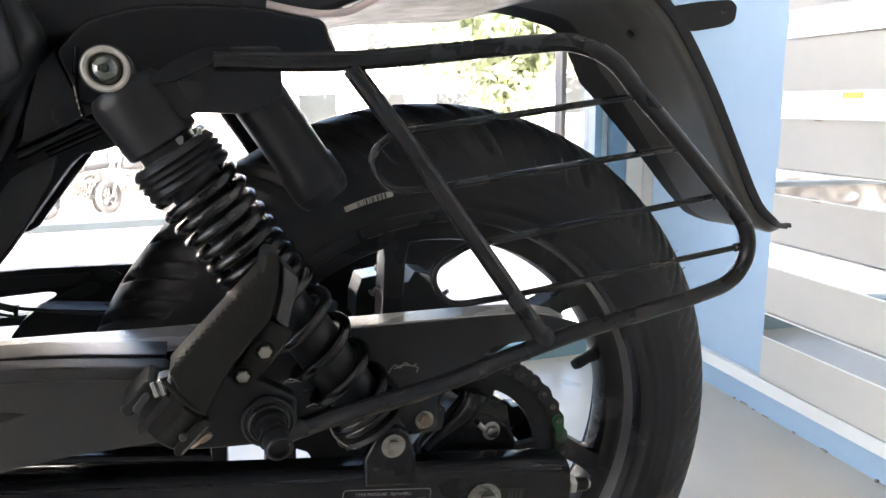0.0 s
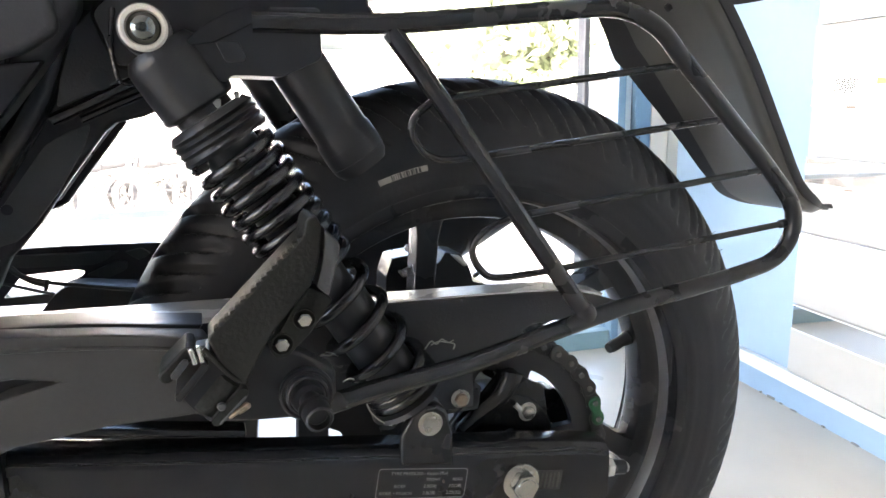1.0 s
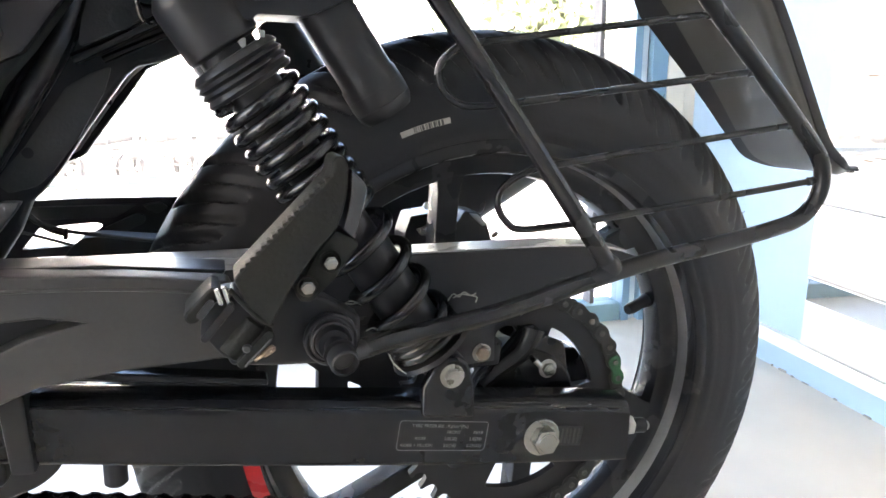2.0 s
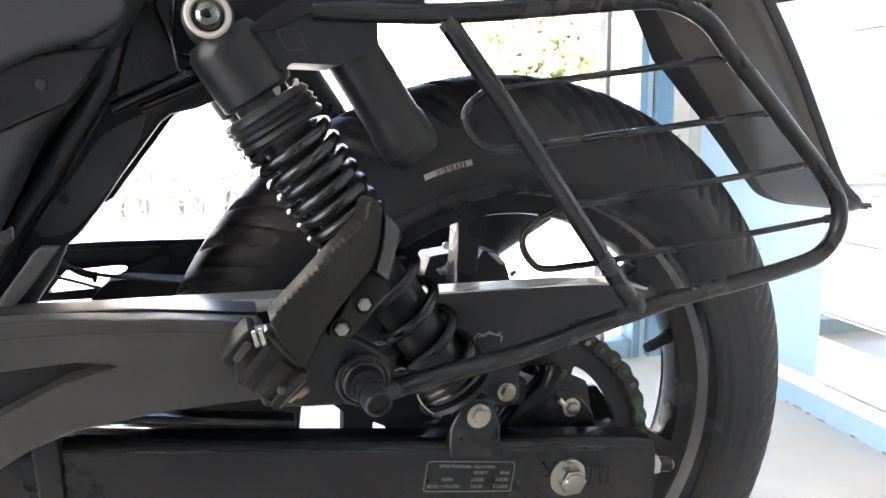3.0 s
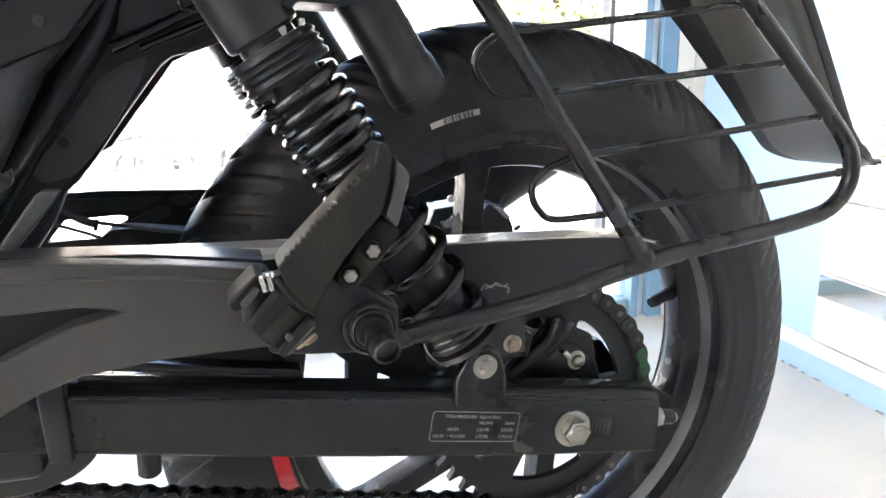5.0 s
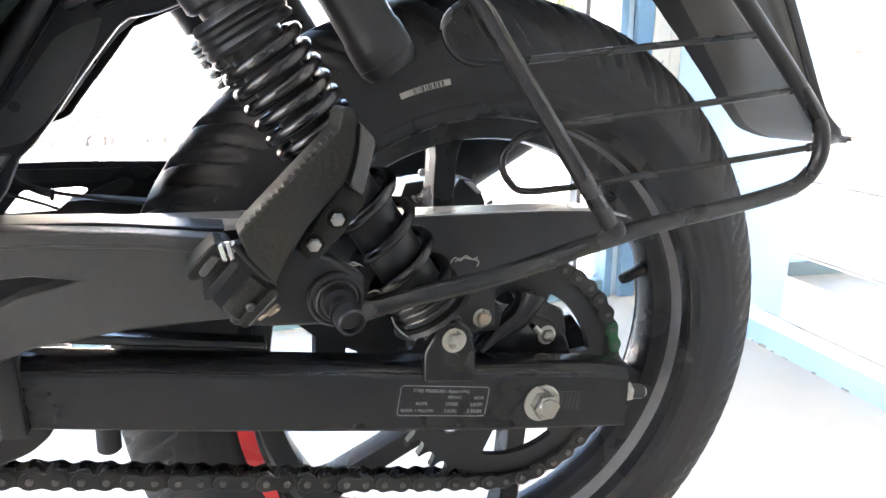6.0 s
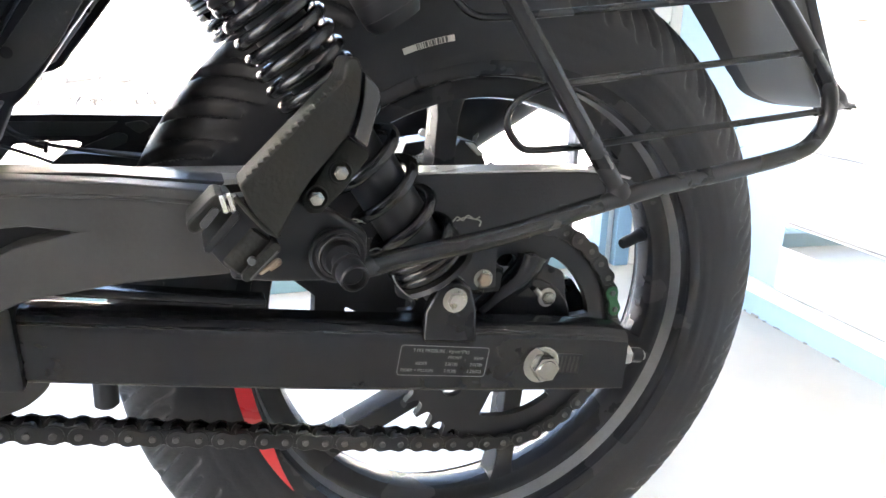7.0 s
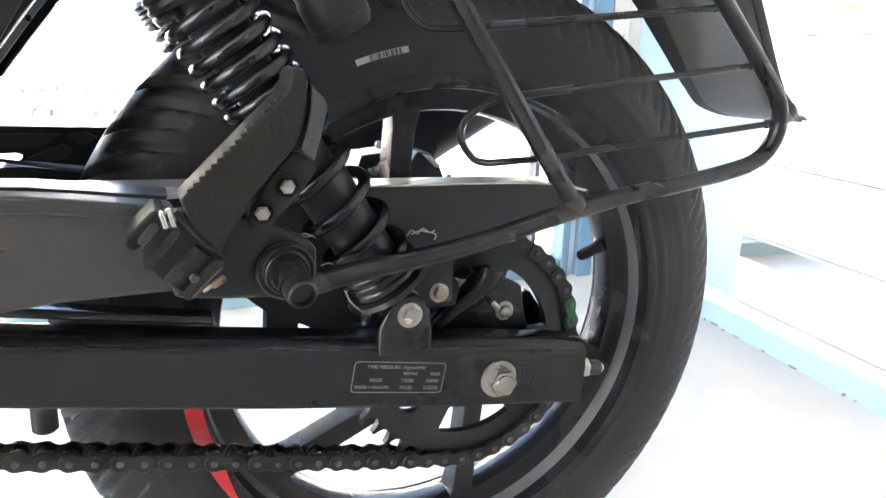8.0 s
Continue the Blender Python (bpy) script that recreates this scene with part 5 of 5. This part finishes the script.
# far side: caliper, silencer guard, cables and undertray bits
cal = part("brake_caliper", prism(fillet([(0.0030, 0.4510), (0.0192, 0.4485), (0.0275, 0.4366), (0.0316, 0.4272), (0.0334, 0.4185), (0.0513, 0.4130), (0.0520, 0.4050), (-0.0600, 0.4050), (-0.0588, 0.4295), (-0.0527, 0.4470), (-0.0281, 0.4500), (-0.0200, 0.4400), (-0.0040, 0.4400)], 0.0016, 2), 0.060, 0.100, 0.003, 2), BLACK_SATIN, bike, "black brake caliper with bare-alloy edges")
part("caliper_cover", prism([(0.0070, 0.4490), (0.0160, 0.4476), (0.0286, 0.4362), (0.0214, 0.4357), (0.0110, 0.4450)], 0.0560, 0.0596, 0.0012), ALLOY, cal, "bare alloy cover edge")
part("caliper_edge", prism([(-0.0530, 0.4482), (-0.0281, 0.4514), (-0.0281, 0.4502), (-0.0527, 0.4470)], 0.0580, 0.0950, 0.0004, 1), ALLOY, cal, "bright machined edge")
part("caliper_ear", prism(fillet([(-0.0480, 0.4350), (-0.0330, 0.4420), (-0.0240, 0.4370), (-0.0300, 0.4290), (-0.0440, 0.4290)], 0.002, 2), 0.0540, 0.0598, 0.0012), ALLOY, cal, "bare alloy pad lug")
bolt("caliper_bolt", (-0.0374, 0.058, 0.4575), 0.0042, cal, ALLOY, axis=(0, -1, 0.2), washer=False)
nip = part("bleed_nipple", rod((0.0380, 0.070, 0.4215), (0.0425, 0.066, 0.4262), 0.0026, 12, 0.0008), ALLOY, cal, "bleed nipple with a wire clip")
part("wire_clip", tube(smooth_path([(0.0400, 0.066, 0.4200), (0.0440, 0.065, 0.4245), (0.0480, 0.066, 0.4230), (0.0430, 0.067, 0.4205)], 4), 0.0007, 6), ALLOY, nip)
part("chain_slider", prism(fillet([(-0.200, 0.4050), (-0.183, 0.3670), (-0.1630, 0.3500), (-0.1645, 0.3080), (-0.1395, 0.3080), (-0.1396, 0.3390), (-0.1303, 0.3343), (-0.1230, 0.3208), (-0.1120, 0.2950), (-0.090, 0.2950), (-0.090, 0.4050)], 0.0012, 2), -0.072, -0.054, 0.0015, 2), BLACK_PLASTIC, bike, "black plastic chain slider inside the swingarm")
sil = part("silencer_guard", pierced(fillet([(-0.900, 0.4640), (-0.3806, 0.4661), (-0.3479, 0.4672), (-0.2600, 0.4665), (-0.235, 0.4500), (-0.270, 0.4150), (-0.900, 0.4150)], 0.004), [fillet([(-0.3840, 0.4420), (-0.3380, 0.4450), (-0.3320, 0.4432), (-0.3340, 0.4395), (-0.3440, 0.4340), (-0.3500, 0.4250), (-0.4000, 0.4220)], 0.003)], 0.100, 0.112), BLACK_PLASTIC, bike, "black plastic silencer guard with raised chevrons")
for outline in ([(-0.900, 0.4590), (-0.3162, 0.4611), (-0.3017, 0.4615), (-0.3170, 0.4516), (-0.3229, 0.4496), (-0.900, 0.4502)], [(-0.3313, 0.4401), (-0.3034, 0.4526), (-0.2957, 0.4504), (-0.2962, 0.4439), (-0.3124, 0.4366)], [(-0.2979, 0.4600), (-0.2830, 0.4631), (-0.2753, 0.4577), (-0.2857, 0.4514)], [(-0.2800, 0.4480), (-0.2560, 0.4600), (-0.2480, 0.4560), (-0.2700, 0.4400)]):
    part("chevron", prism(fillet(outline, 0.0025, 3), 0.0960, 0.1002, 0.0014), GREY_SHOE, sil)
# Cables in a paler grey that stands in for their backlit edges.
for pts, r in (([(-0.420, -0.01, 0.5200), (-0.3765, 0.0, 0.4800), (-0.3695, 0.0, 0.4709), (-0.3635, 0.0, 0.4639), (-0.3443, 0.0, 0.4567), (-0.3303, 0.0, 0.4538), (-0.2865, 0.0, 0.4467), (-0.230, 0.0, 0.4400)], 0.0016), ([(-0.390, 0.004, 0.4900), (-0.3735, 0.004, 0.4740), (-0.3635, 0.004, 0.4630), (-0.3551, 0.004, 0.4569), (-0.3447, 0.004, 0.4530)], 0.0022),
               ([(-0.420, 0.02, 0.4560), (-0.385, 0.02, 0.4540), (-0.3600, 0.03, 0.4440), (-0.3491, 0.05, 0.4349), (-0.3300, 0.05, 0.4300)], 0.0014)):
    part("cable", tube(smooth_path(pts, 6), r, 8), GREY_SHOE, bike)
part("cable_tie", turn(box(-0.0013, 0.0013, -0.003, 0.003, -0.0045, 0.0042, 0.0006), pose(-0.3440, 0, 0.4545, 0, 10, 0)), BLACK_PLASTIC, bike)
part("chain_rub_block", prism(fillet([(-0.3600, 0.4200), (-0.3491, 0.4349), (-0.3397, 0.4425), (-0.3256, 0.4433), (-0.2500, 0.4350), (-0.2500, 0.4200)], 0.003), 0.040, 0.070, 0.002), BLACK_PLASTIC, bike)
muf = part("silencer", lathe([(0, -0.30), (0.030, -0.30), (0.034, -0.24), (0.050, -0.18), (0.050, 0.10), (0.046, 0.125), (0.020, 0.130), (0, 0.130)], (0.057, 0.200, 0.468), (0.857, 0, 0.514), 40), BLACK_SATIN, bike, "black exhaust silencer")
part("exhaust_pipe", tube(smooth_path([(-0.70, 0.14, 0.20), (-0.45, 0.17, 0.21), (-0.28, 0.195, 0.262), (-0.19, 0.20, 0.320)], 5), 0.022, 16), BLACK_SATIN, muf)
part("stand_bracket", prism(fillet([(-0.338, 0.3400), (-0.3400, 0.3130), (-0.3550, 0.3000), (-0.3800, 0.2920), (-0.520, 0.2860), (-0.520, 0.3400)], 0.008), -0.104, -0.080, 0.004, 3), BLACK_SATIN, bike)
part("stand_stub", rod((-0.309, -0.100, 0.2930), (-0.309, -0.100, 0.3300), 0.0080, 20, 0.002), BLACK_SATIN, bike)
part("front_mount", box(-0.440, -0.366, -0.135, -0.080, 0.318, 0.385, 0.006, 3), BLACK_SATIN, bike)
for x, z in ((-0.3817, 0.3675), (-0.3784, 0.3613), (-0.3750, 0.3547), (-0.3827, 0.3558), (-0.3763, 0.3472)):
    part("mount_rib", box(x - 0.0065, x + 0.0065, -0.1385, -0.134, z - 0.0022, z + 0.0022, 0.0008), BLACK_SATIN, bike)
part("engine_case", prism([(-0.340, 0.3120), (-0.370, 0.2960), (-0.450, 0.2850), (-0.720, 0.3000), (-0.720, 0.4500), (-0.440, 0.4500), (-0.420, 0.3700)], -0.075, 0.070, 0.02, 4), BLACK_SATIN, bike, "black engine case")
part("inner_mudguard", prism([(-0.440, 0.4500), (-0.405, 0.4550), (-0.380, 0.5600), (-0.300, 0.6600), (-0.330, 0.6700), (-0.420, 0.5800)], -0.070, 0.080, 0.008, 2), BLACK_PLASTIC, bike)

# the machine leans over on its side stand
bike.matrix_basis = pose(-0.0087, 0.0128, 0.0022, -0.692, 1.899, 2.882) @ Matrix.Translation((0, 0, BASE))
